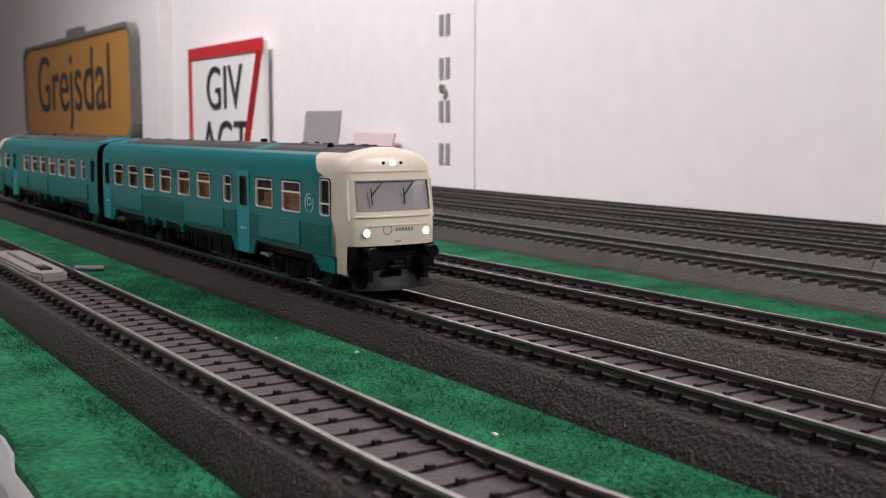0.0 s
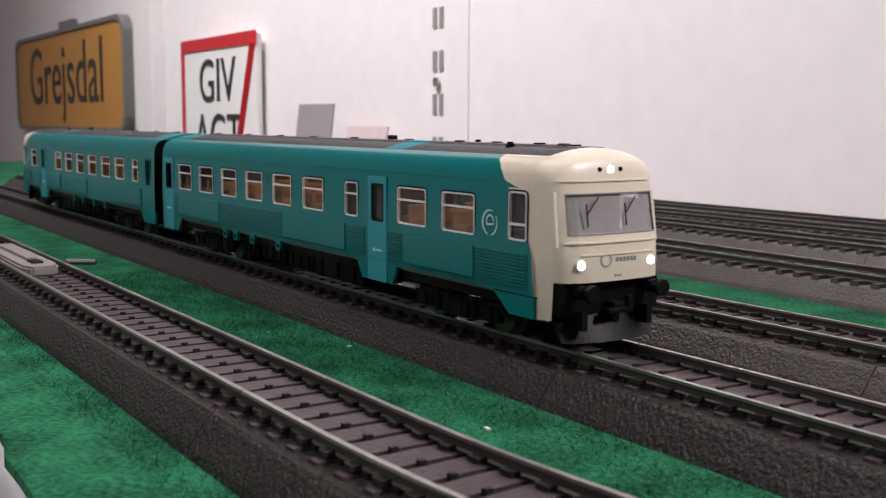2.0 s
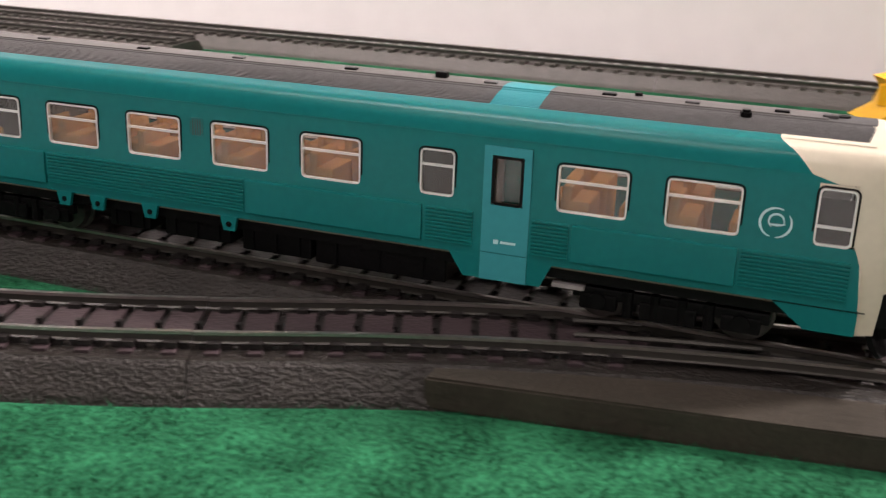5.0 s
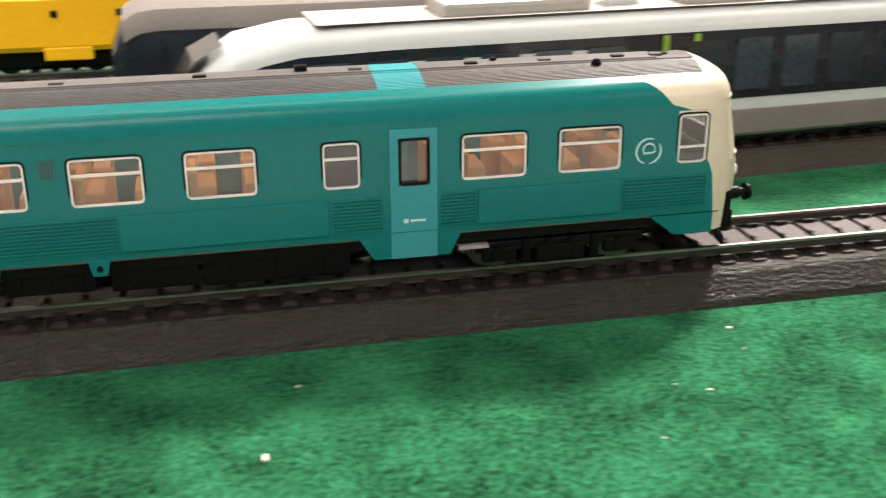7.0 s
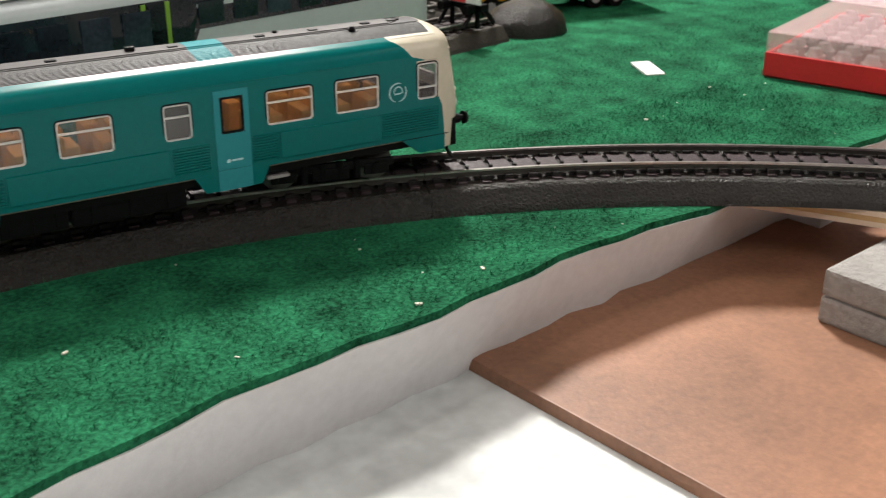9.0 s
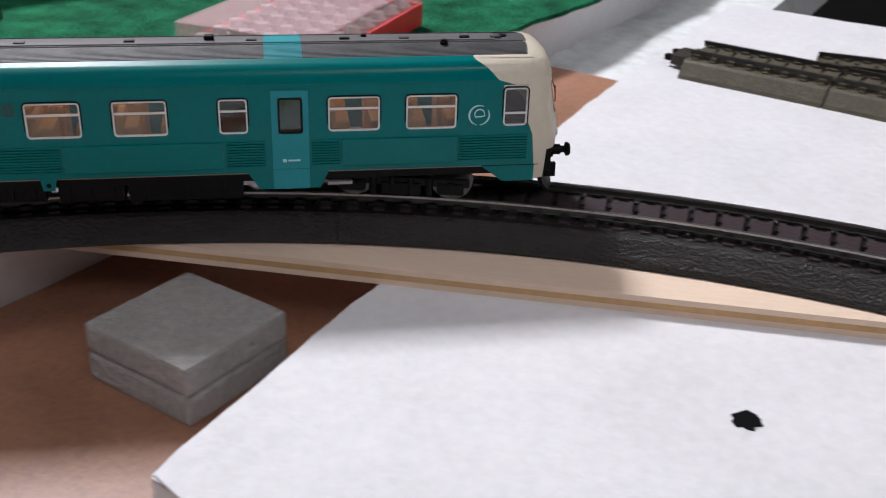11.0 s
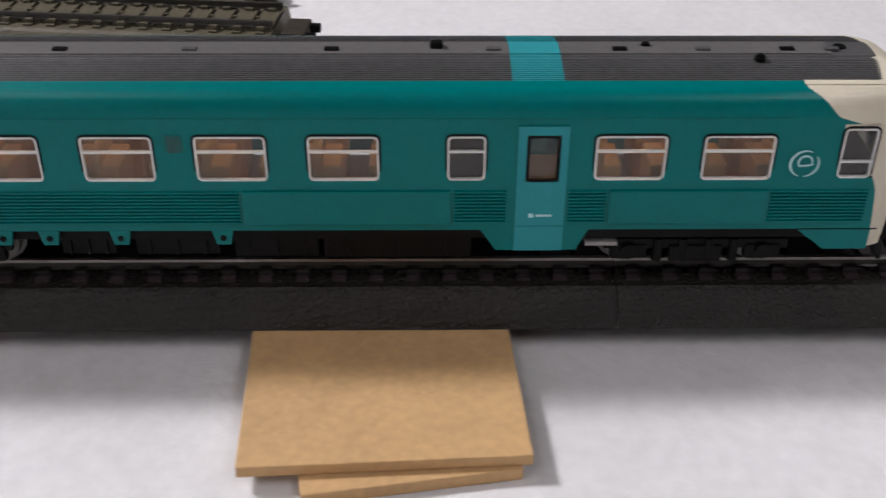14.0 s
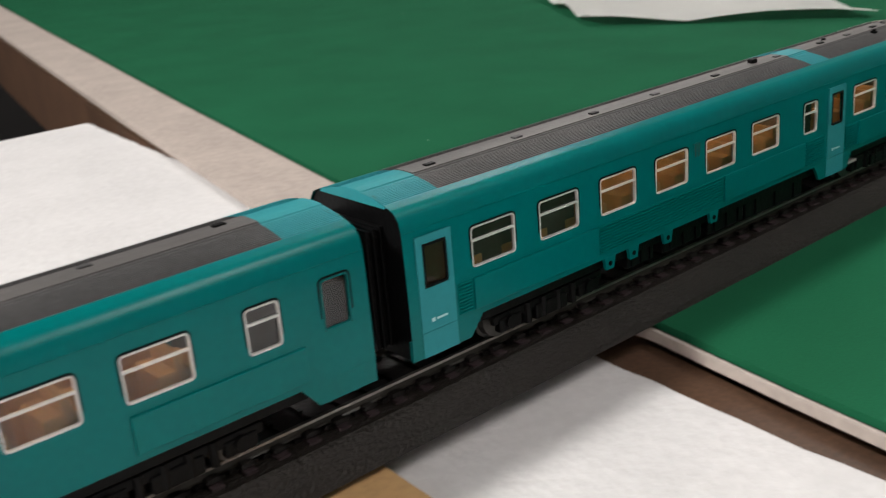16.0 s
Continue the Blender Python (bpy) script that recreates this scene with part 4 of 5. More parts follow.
FRONT = Layout([(34.6, 48.0), (55.3, 68.7)] + [(110.3 + 21.4 * k, 123.6 + 21.4 * k) for k in range(6)], [(89.9, 97.0)],
               [(74.0, 83.7), (236.5, 246.5)], [], [(34.2, 65.4), (96.4, 137.0), (189.5, 231.0)],
               [(14.6, 33.6), (66.0, 73.4), (85.6, 95.6), (137.6, 188.8), (231.6, 235.6)],
               [((27.2, 21.0), (12.2, 12.2)), ((90.4, 87.3), (71.2, 68.9)), ((228.6, 232.6), (249.5, 249.5))],
               [141.5, 161.8, 175.8, 185.0], [148.8], [(194.0, 232.0)])
REAR = Layout([(34.6, 48.0)] + [(88.5 + 21.5 * k, 101.9 + 21.5 * k) for k in range(6)], [(221.0, 228.4)],
              [(58.0, 68.0)], [(238.2, 245.0)], [(70.0, 100.0), (112.0, 150.0), (196.0, 233.0)],
              [(14.6, 33.6), (50.0, 57.0)],
              [((27.2, 21.0), (12.2, 12.2)), ((74.0, 71.0), (55.0, 52.0)), ((231.0, 235.0), (249.5, 249.5))],
              [125.0, 141.0, 160.0, 178.0], [104.0])
Z_LINES = [11.7, 13.3, 20.6, 22.0, ZW0, 24.6, 27.6, 29.3, ZW1, 32.7, 33.7, 34.55, 36.0]


def side_panel(car, lay, side):
    """The teal side wall with its real openings and a cant rail above."""
    holes = [(a, b, ZW0, ZW1) for a, b in lay.windows + lay.small] + [(a, b, 22.0, 32.7) for a, b in lay.dark]
    holes += [(15.2, 21.5, ZW0 + 0.3, 33.7)] + [(a + 1.4, b - 1.6, 22.5, 32.7) for a, b in lay.doors]
    zs = sorted(set(Z_LINES + [22.5, ZW0 + 0.3]))
    xs = sorted({26.0, 28.5, 249.5} | {v for h in holes for v in h[:2] if v > 24})
    b = bm_new()
    grid = {}

    def vert(i, j, deep=0.0):
        key = (i, j, deep)
        if key not in grid:
            z = zs[j]
            xb = cream_line(z) if i == -1 else xs[i]
            grid[key] = b.verts.new((-xb, side * (half_width(z) - deep), z))
        return grid[key]

    def open_at(i, j):
        x0 = 15 if i == -1 else xs[i]
        mid, zm = (x0 + xs[i + 1]) / 2, (zs[j] + zs[j + 1]) / 2
        if i == -1:
            return False
        return any(h[0] < mid < h[1] and h[2] < zm < h[3] for h in holes)

    for i in range(-1, len(xs) - 1):
        for j in range(len(zs) - 1):
            if i == -1 and zs[j] >= ZW0 + 0.2 and zs[j + 1] <= 33.75:
                continue
            if open_at(i, j):
                continue
            b.faces.new((vert(i, j), vert(i + 1, j), vert(i + 1, j + 1), vert(i, j + 1)))
            for di, dj, e in ((1, 0, ((i + 1, j), (i + 1, j + 1))), (-1, 0, ((i, j), (i, j + 1))),
                              (0, 1, ((i, j + 1), (i + 1, j + 1))), (0, -1, ((i, j), (i + 1, j)))):
                ii, jj = i + di, j + dj
                if 0 <= ii < len(xs) - 1 and 0 <= jj < len(zs) - 1 and open_at(ii, jj):
                    (p, q), (r, s) = e
                    b.faces.new((vert(p, q), vert(r, s), vert(r, s, 0.9), vert(p, q, 0.9)))
    # strip between the cab window and the first bay
    za, zb = ZW0 + 0.3, 33.7
    pts = [(21.5, za), (26.0, za), (26.0, zb), (21.5, zb)]
    b.faces.new([b.verts.new((-x, side * half_width(z), z)) for x, z in pts])
    # flared skirts
    for (t0, b0), (b1, t1) in lay.flares:
        corner = ((t0, 11.69), (b0, 6.9), (b1, 6.9), (t1, 11.69))
        sk = bm_new()
        loft(sk, [[(-x, side * (half_width(z) - d), z) for x, z in corner] for d in (0.9, 0.0)])
        part("skirt", sk, TEAL, car)
    # cant rail
    rows = []
    for z in (36.0, 37.2, 38.6, 39.5, 40.3, 40.8, 41.15, 41.42):
        rows.append([(-cream_line(z), side * half_width(z), z), (-40, side * half_width(z), z), (-249.5, side * half_width(z), z)])
    loft(b, rows, closed=False)
    # fine drip line under the roof curve
    drip = bm_new()
    box(drip, -249.4, -32.0, *sorted((side * 15.95, side * 16.25)), 35.75, 35.95)
    part("drip_line", drip, TEAL, car)
    bmesh.ops.remove_doubles(b, verts=b.verts, dist=0.002)
    return part("side_wall", b, TEAL, car, "teal painted side wall", smooth=True)


def ring_frame(b, x0, x1, z0, z1, w, y0, y1, r=1.0, mi=0):
    """A rounded window rim between depths y0 and y1."""
    def outline(o):
        pts = []
        rr = max(r - (w if o else 0), 0.25)
        a0, a1, c0, c1 = x0 + (w if o else 0), x1 - (w if o else 0), z0 + (w if o else 0), z1 - (w if o else 0)
        for cx, cz, st in ((a1 - rr, c1 - rr, 0), (a0 + rr, c1 - rr, 90), (a0 + rr, c0 + rr, 180), (a1 - rr, c0 + rr, 270)):
            for k in range(4):
                t = radians(st + k * 30)
                pts.append((cx + rr * math.cos(t), cz + rr * math.sin(t)))
        return pts
    outer, inner = outline(0), outline(1)
    rows = [[(-x, y0, z) for x, z in outer], [(-x, y1, z) for x, z in outer], [(-x, y1, z) for x, z in inner], [(-x, y0, z) for x, z in inner]]
    loft(b, rows + [rows[0]], caps=False, mi=mi)


def window(car, x0, x1, z0, z1, side, bar=True, rim=SILVER, name="window", bar_at=0.66):
    y = side * half_width((z0 + z1) / 2)
    b = bm_new()
    ring_frame(b, x0 - 0.1, x1 + 0.1, z0 - 0.1, z1 + 0.1, 0.34, y - side * 0.7, y + side * 0.16)
    if bar:
        zm = z0 + (z1 - z0) * bar_at
        box(b, -x1, -x0, *sorted((y - side * 0.5, y + side * 0.1)), zm - 0.24, zm + 0.24)
    fr = part(name, b, rim, car, "pale metal window rim" if rim is SILVER else "", smooth=True)
    b = bm_new()
    ring_frame(b, x0 - 0.55, x1 + 0.55, z0 - 0.55, z1 + 0.55, 0.35, y - side * 0.2, y + side * 0.06, 1.3)
    part("seal", b, BLACK, fr)
    b = bm_new()
    box(b, -x1 - 0.05, -x0 + 0.05, *sorted((y - side * 0.62, y - side * 0.42)), z0 - 0.05, z1 + 0.05)
    pn = part("pane", b, PANE, fr, "clear pane")
    pn.visible_shadow = False
    return fr


def door(car, x0, x1, side):
    b = bm_new()
    y0, y1 = side * 16.35, side * 16.72

    xa, xb, za, zb = x0 + 1.5, x1 - 1.7, 22.6, 32.6
    outer = [(x0, 12.7), (x1, 12.7), (x1, 34.4), (x0, 34.4)]
    inner = [(xa, za), (xb, za), (xb, zb), (xa, zb)]
    rows = [[(-x, y, z) for x, z in pts] for pts, y in ((outer, y0), (outer, y1), (inner, y1), (inner, y0), (outer, y0))]
    loft(b, rows, caps=False)
    d = part("door", b, TURQ, car, "light turquoise door leaf")
    b = bm_new()
    box(b, -x1, -x0, *sorted((y0, y1)), 6.9, 12.55)
    part("lower_leaf", b, TURQ, d)
    b = bm_new()
    ring_frame(b, xa, xb, za, zb, 0.6, y0, y1 + side * 0.03)
    part("window_seal", b, BLACK, d, smooth=True)
    b = bm_new()
    box(b, -xb, -xa, *sorted((y0 - side * 0.5, y0 - side * 0.3)), za, zb)
    part("pane", b, PANE, d).visible_shadow = False
    # small pale mark in place of writing
    b = bm_new()
    box(b, -(x0 + x1) / 2 - 2.2, -(x0 + x1) / 2 - 1.2, *sorted((y1, y1 + side * 0.03)), 14.6, 15.5)
    box(b, -(x0 + x1) / 2 - 0.8, -(x0 + x1) / 2 + 2.4, *sorted((y1, y1 + side * 0.03)), 14.8, 15.3)
    part("mark", b, MARK, d)


def louvre(car, x0, x1, side):
    b = bm_new()
    for k in range(10):
        z = 13.4 + k * 0.76
        w = side * half_width(z)
        pts = [(w, z), (w + side * 0.42, z + 0.1), (w + side * 0.42, z + 0.34), (w, z + 0.46)]
        loft(b, [[(-x1, y, zz) for y, zz in pts], [(-x0, y, zz) for y, zz in pts]])
    part("louvre", b, TEAL, car, "teal ribbed louvre panel")


def cover(car, x0, x1, side):
    b = bm_new()
    box(b, -x1, -x0, *sorted((side * 16.3, side * 17.12)), 13.2, 20.7, 0.22)
    part("cover_panel", b, TEAL, car, "smooth teal cover panel")


def bracket(car, x, side):
    b = bm_new()
    ya, yb = sorted((side * 15.7, side * 16.6))
    pts = [(x - 2.1, 11.8), (x - 1.4, 8.5), (x + 1.4, 8.5), (x + 2.1, 11.8)]
    loft(b, [[(-px, ya, z) for px, z in pts], [(-px, yb, z) for px, z in pts]])
    o = part("bracket", b, TEAL, car)
    b = bm_new()
    rod(b, (-x, side * 16.55, 10.0), (-x, side * 16.75, 10.0), 0.65, 10)
    rod(b, (-x, side * 16.7, 10.0), (-x, side * 16.9, 10.0), 0.3, 8)
    part("bolt", b, BLACK, o)


def vent(car, x, side):
    b = bm_new()
    ring_frame(b, x - 1.8, x + 1.8, 28.6, 32.8, 0.3, side * 16.2, side * 16.5, 0.9)
    for k in range(5):
        xx = -x - 1.2 + k * 0.6
        box(b, xx - 0.14, xx + 0.14, *sorted((side * 16.2, side * 16.48)), 28.8, 32.6)
    vt = part("vent", b, TEAL, car, "small vertical vent grille")
    # dark plate drawn for the shade between the grille bars
    b = bm_new()
    box(b, -x - 1.6, -x + 1.6, *sorted((side * 16.2, side * 16.4)), 28.8, 32.6)
    part("vent_recess", b, SHADELINING, vt)


def emblem(car, x, z, side):
    """The round swirl on the side, as plain arcs."""
    b = bm_new()
    y = side * 16.6

    def arc(r, a0, a1, w, ox=0, oz=0):
        n = 18
        pts = [(radians(a0 + (a1 - a0) * k / n), w * (0.35 + 0.65 * math.sin(math.pi * k / n))) for k in range(n + 1)]
        rows = []
        for t, ww in pts:
            c, s = math.cos(t), math.sin(t)
            rows.append([(-(x + ox - (r + q * ww) * c), y + side * h, z + oz + (r + q * ww) * s)
                         for q, h in ((-0.5, 0), (0.5, 0), (0.5, 0.05), (-0.5, 0.05))])
        loft(b, rows)

    arc(2.75, 65, 255, 0.5)
    arc(2.75, 275, 395, 0.45)
    arc(1.35, -20, 235, 0.42, -0.1, 0.3)
    arc(5.0, 255, 290, 0.42, 0.0, 4.6)
    part("emblem", b, MARK, car, "pale round swirl emblem")


RIDGE = material("ridge_grey", (0.105, 0.1, 0.098), 0.5, spec=0.35, vary=0.12, scale=30, bump=0.1)


def roof(car, lay):
    def profile():
        pts = []
        for k in range(13):
            y = -11.4 + k * 0.58
            z = 41.4 + 1.8 * (1 - (y / 11.4) ** 2)
            pts += [(y, z - 0.02), (y + 0.3, z + 0.06), (y + 0.34, z - 0.13), (y + 0.55, z - 0.1)]
        pts += [(-3.7, 42.95), (-3.5, 43.2), (-1.8, 43.35)]
        return pts + [(0.0, 43.4)] + [(-y, z) for y, z in pts[::-1]]

    prof = profile()
    spans = [(13.4, 75.0, ROOF), (75.0, 84.9, TURQ), (84.9, 234.5, ROOF), (234.5, 249.5, TURQ)]
    for x0, x1, mat in spans:
        b = bm_new()
        low = [(11.3, 40.7), (-11.3, 40.7)]
        ring = lambda xx: [(-xx, y, z) for y, z in prof + low]
        if x0 < 20:
            # the front of the grey field follows the brow
            first = [(-(x0 + 1.3 * (y / 11.4) ** 2), y, z) for y, z in prof + low]
        else:
            first = ring(x0)
        loft(b, [first, ring(x1)])
        part("roof_panel", b, mat, car, "ribbed dark grey roof panel" if mat is ROOF else "turquoise roof band")
    for x0, x1, mat in ((22.0, 75.0, RIDGE), (75.0, 84.9, TURQ), (84.9, 234.5, RIDGE)):
        b = bm_new()
        loft(b, [[(-x, y, z) for y, z in ((-3.2, 42.9), (-3.0, 43.5), (0.0, 43.62), (3.0, 43.5), (3.2, 42.9))] for x in (x0 + 0.05, x1 - 0.05)])
        part("ridge_strip", b, mat, car, "smooth strip along the roof ridge")
    for k, x in enumerate((21.7, 30.4, 47.1, 63.3, 88.0, 119.5, 147.0, 172.0, 200.0, 228.0)):
        b = bm_new()
        box(b, -x - 1.4, -x + 1.4, -1.9, -0.4, 43.3, 43.95, 0.2)
        part("roof_cap", b, BLACK if k % 2 else ROOF, car)
    for x, y, h in ((57.9, 0.8, 2.0), (36.6, -5.0, 1.9)):
        b = bm_new()
        rod(b, (-x, y, 42.3), (-x, y, 42.2 + h), 0.75, 10)
        rod(b, (-x, y, 42.3), (-x, y, 43.6), 1.1, 10)
        part("roof_peg", b, BLACK, car)
    b = bm_new()
    box(b, -102.0, -96.5, -1.4, 1.4, 43.0, 43.5, 0.15)
    box(b, -100.4, -97.8, -1.0, 1.0, 43.4, 44.8, 0.4)
    part("roof_horn", b, BLACK, car)
    b = bm_new()
    rod(b, (-19.5, 0.4, 42.8), (-19.5, 0.4, 43.7), 1.6, 12, 1.2)
    part("roof_dome", b, BLACK, car)


def cab(car):
    """Cream nose with brow, windscreen opening, lamps and cut-out for the buffers."""
    b = bm_new()
    us = [-1.0, -0.97, -0.93, -0.88, -0.82, -0.755, -0.6, -0.4, -0.2, 0, 0.2, 0.4, 0.6, 0.755, 0.82, 0.88, 0.93, 0.97, 1.0]
    zs = [6.9, 9.0, 11.6, 12.6, 15.1, 17.0, 19.0, 21.0, 22.5, 23.6, 25.1, 27.5, 30.0, 33.7, 34.6, 35.6, 36.6, 37.6, 38.6, 39.6, 40.3, 40.9, 41.4]
    grid = {}

    def vert(i, j, deep=0.0):
        if (i, j, deep) not in grid:
            x, y, z = nose_point(us[i], zs[j])
            grid[(i, j, deep)] = b.verts.new((x - deep, y, z))
        return grid[(i, j, deep)]

    def hole(i, j):
        um, zm = (us[i] + us[i + 1]) / 2, (zs[j] + zs[j + 1]) / 2
        return (abs(um) < 0.75 and 25.1 < zm < 33.7) or (abs(um) < 0.86 and zm < 15.1)

    for i in range(len(us) - 1):
        for j in range(len(zs) - 1):
            if hole(i, j):
                continue
            b.faces.new((vert(i, j), vert(i + 1, j), vert(i + 1, j + 1), vert(i, j + 1)))
            for di, dj, e in ((1, 0, ((i + 1, j), (i + 1, j + 1))), (-1, 0, ((i, j), (i, j + 1))),
                              (0, 1, ((i, j + 1), (i + 1, j + 1))), (0, -1, ((i, j), (i + 1, j)))):
                ii, jj = i + di, j + dj
                if 0 <= ii < len(us) - 1 and 0 <= jj < len(zs) - 1 and hole(ii, jj):
                    (p, q), (r, s) = e
                    b.faces.new((vert(p, q), vert(r, s), vert(r, s, 1.1), vert(p, q, 1.1)))
    # cream sides back to the teal line
    for side, i in ((-1, 0), (1, len(us) - 1)):
        for j in range(len(zs) - 1):
            if 23.5 < (zs[j] + zs[j + 1]) / 2 < 34.5:
                cut = 15.2
                f = lambda z: cut
            else:
                f = cream_line
            p = [vert(i, j), vert(i, j + 1)]
            q = [b.verts.new((-f(zs[j + 1] - (0.01 if zs[j + 1] == 36.6 else 0)), side * half_width(zs[j + 1]), zs[j + 1])),
                 b.verts.new((-f(zs[j]), side * half_width(zs[j]), zs[j]))]
            b.faces.new((p[0], p[1], q[0], q[1]))
        for xa, xb_, za, zb in ((15.2, 21.8, 33.7, 34.6),):
            b.faces.new([b.verts.new((-x, side * (half_width(z) + 0.02), z)) for x, z in ((xa, za), (xb_, za), (xb_, zb), (xa, zb))])
    # brow over the front and the strips beside the grey roof
    rows = []
    for v in (0.0, 0.15, 0.3, 0.45, 0.6, 0.75, 0.88, 0.96, 1.0):
        z = 41.4 + 1.85 * v
        rows.append([(lambda u: (-(nose_front(z) + 1.2 * u * u * (1 - v) + max(13.2 - nose_front(z), 1.0) * abs(u) ** 8), half_width(41.4) * u * math.sqrt(max(1 - v, 0.0)), z))(u)
                     for u in us])
    loft(b, rows, closed=False)
    for s in (-1, 1):
        rim = [(rows[k][0 if s < 0 else -1]) for k in range(len(rows))]
        loft(b, [rim, [(-17.0, y * 0.97, z - 0.6) for x, y, z in rim]], closed=False)
    for s in (-1, 1):
        loft(b, [[(-13.4, s * 11.2, 41.5), (-13.4, s * 12.4, 41.12)], [(-29.6, s * 11.2, 41.5), (-29.6, s * 12.4, 41.12)]], closed=False)
    bmesh.ops.remove_doubles(b, verts=b.verts, dist=0.01)
    nose = part("cab_nose", b, CREAM, car, "cream painted cab nose", smooth=True)
    # brow crease and belt lines
    for z0, z1, uu, pr in ((36.2, 36.5, 0.86, 0.25), (23.3, 23.7, 0.8, 0.35), (20.8, 21.1, 0.62, 0.2)):
        b = bm_new()
        loft(b, [[(nose_point(u, z)[0] + p, nose_point(u, z)[1], z) for z, p in ((z0, -0.3), (z0, pr), (z1, pr), (z1, -0.3))]
                 for u in [uu * k / 8 for k in range(-8, 9)]])
        part("moulding", b, CREAM, nose, smooth=True)
    for s in (-1, 1):
        b = bm_new()
        loft(b, [[(nose_point(s * 0.86, z)[0] + p, nose_point(s * 0.86, z)[1] + q, z) for q, p in ((-0.3, -0.4), (-0.3, 0.35), (0.3, 0.35), (0.3, -0.4))]
                 for z in (22.6, 25, 28, 31, 34)])
        part("pillar_bead", b, CREAM, nose, smooth=True)
    # windscreen
    b = bm_new()
    def ring(d, z0, z1, u1):
        pts = []
        for u in [u1 * k / 6 for k in range(-6, 7)]:
            pts.append((nose_point(u, z0)[0] + d, nose_point(u, z0)[1], z0))
        for u in [u1 * k / 6 for k in range(6, -7, -1)]:
            pts.append((nose_point(u, z1)[0] + d, nose_point(u, z1)[1], z1))
        return pts
    outer, inner = ring(0.06, 25.0, 33.8, 0.76), ring(0.06, 25.3, 33.5, 0.735)
    deep = [(x - 0.9, y, z) for x, y, z in inner]
    loft(b, [[(x - 0.9, y, z) for x, y, z in outer], outer, inner, deep], caps=False)
    ws = part("windscreen", b, SEAL, car, "wide cab windscreen in a thin grey seal")
    b = bm_new()
    loft(b, [[(x - 0.5, y, z) for x, y, z in inner[:13]], [(x - 0.5, y, z) for x, y, z in inner[:12:-1]]], closed=False)
    part("pane", b, SCREEN, ws).visible_shadow = False
    for y0, y1 in ((-8.0, -4.5), (2.8, 6.0)):
        b = bm_new()
        xa, xb_ = nose_point(0.3, 32.0)[0] + 0.4, nose_point(0.3, 28.5)[0] + 0.4
        rod(b, (xa, y1, 33.0), (xb_, y0, 29.6), 0.16, 6)
        rod(b, (xb_ - 0.35, y0 - 0.2, 31.6), (xb_ + 0.05, y0 + 0.1, 26.8), 0.17, 6)
        part("wiper", b, BLACK, ws)
    # lamps
    for y, z, r in ((-10.0, 18.9, 1.15), (9.6, 18.9, 1.15), (0.0, 38.6, 1.05)):
        x = nose_point(y / 16.4, z)[0]
        b = bm_new()
        rod(b, (x - 0.6, y, z), (x + 0.06, y, z), r + 0.2, 20)
        ln = part("headlight", b, SILVER, car, "lit round headlight", smooth=True)
        b = bm_new()
        rod(b, (x - 0.1, y, z), (x + 0.14, y, z), r, 20, r * 0.85)
        part("lens", b, LAMP if LIT[0] else METAL, ln)
    for y in (-3.0, 2.8):
        x = nose_point(y / 16.4, 38.6)[0]
        b = bm_new()
        rod(b, (x - 0.4, y, 38.7), (x + 0.2, y, 38.7), 0.5, 12)
        part("marker_lamp", b, BLACK, car)
    # plain marks where the front carries writing
    b = bm_new()
    for k in range(24):
        a0, a1 = k * 15, k * 15 + 16
        for rr in (1.25,):
            p = [(-3.6 + q * math.cos(radians(a)), 19.7 + q * math.sin(radians(a))) for a in (a0, a1) for q in (rr, rr + 0.28)]
            b.faces.new([b.verts.new((nose_point(y / 16.4, z)[0] + 0.06, y, z)) for y, z in (p[0], p[1], p[3], p[2])])
    for k in range(6):
        y = -1.0 + k * 1.05
        b.faces.new([b.verts.new((nose_point(yy / 16.4, z)[0] + 0.06, yy, z)) for yy, z in ((y, 19.2), (y + 0.72, 19.2), (y + 0.72, 20.2), (y, 20.2))])
    for k in range(3):
        y = -1.2 + k * 0.75
        b.faces.new([b.verts.new((nose_point(yy / 16.4, z)[0] + 0.06, yy, z)) for yy, z in ((y, 16.0), (y + 0.5, 16.0), (y + 0.5, 16.5), (y, 16.5))])
    part("front_mark", b, GREYMARK, car, "grey plain marks on the cab front")
    # buffer beam, buffers, coupler, plough
    b = bm_new()
    box(b, -14.0, -6.6, -14.0, 14.0, 8.0, 15.0, 0.4)
    part("buffer_beam", b, BLACK, car)
    for y in (-9.8, 9.8):
        b = bm_new()
        rod(b, (-8.0, y, 13.2), (-3.2, y, 13.2), 1.5, 14)
        rod(b, (-3.4, y, 13.2), (-1.2, y, 13.2), 1.0, 12)
        rod(b, (-1.4, y, 13.2), (-0.5, y, 13.2), 2.0, 18, 1.8)
        part("buffer", b, BLACK, car, "black round buffer", smooth=True)
    b = bm_new()
    box(b, -9.0, -3.4, -1.6, 1.6, 8.4, 10.6, 0.3)
    box(b, -5.0, -3.0, -3.4, 3.4, 8.2, 9.4, 0.3)
    box(b, -4.2, -2.8, 1.8, 3.4, 8.2, 11.8, 0.3)
    part("coupler", b, BLACK, car, "black coupler hook")
    b = bm_new()
    rows = []
    for k in range(-6, 7):
        y = 13.0 * k / 6
        xo = -4.4 - 3.4 * abs(k / 6) ** 2.2
        rows.append([(xo - 2.6, y, 8.2), (xo - 1.6, y, 7.0), (xo - 0.4, y, 4.0), (xo + 1.0, y, 2.2), (xo + 0.2, y, 2.0), (xo - 1.4, y, 3.8), (xo - 2.6, y, 6.8), (xo - 3.4, y, 8.0)])
    loft(b, rows)
    box(b, -9.0, -4.0, -10, -8.5, 5.0, 9.0)
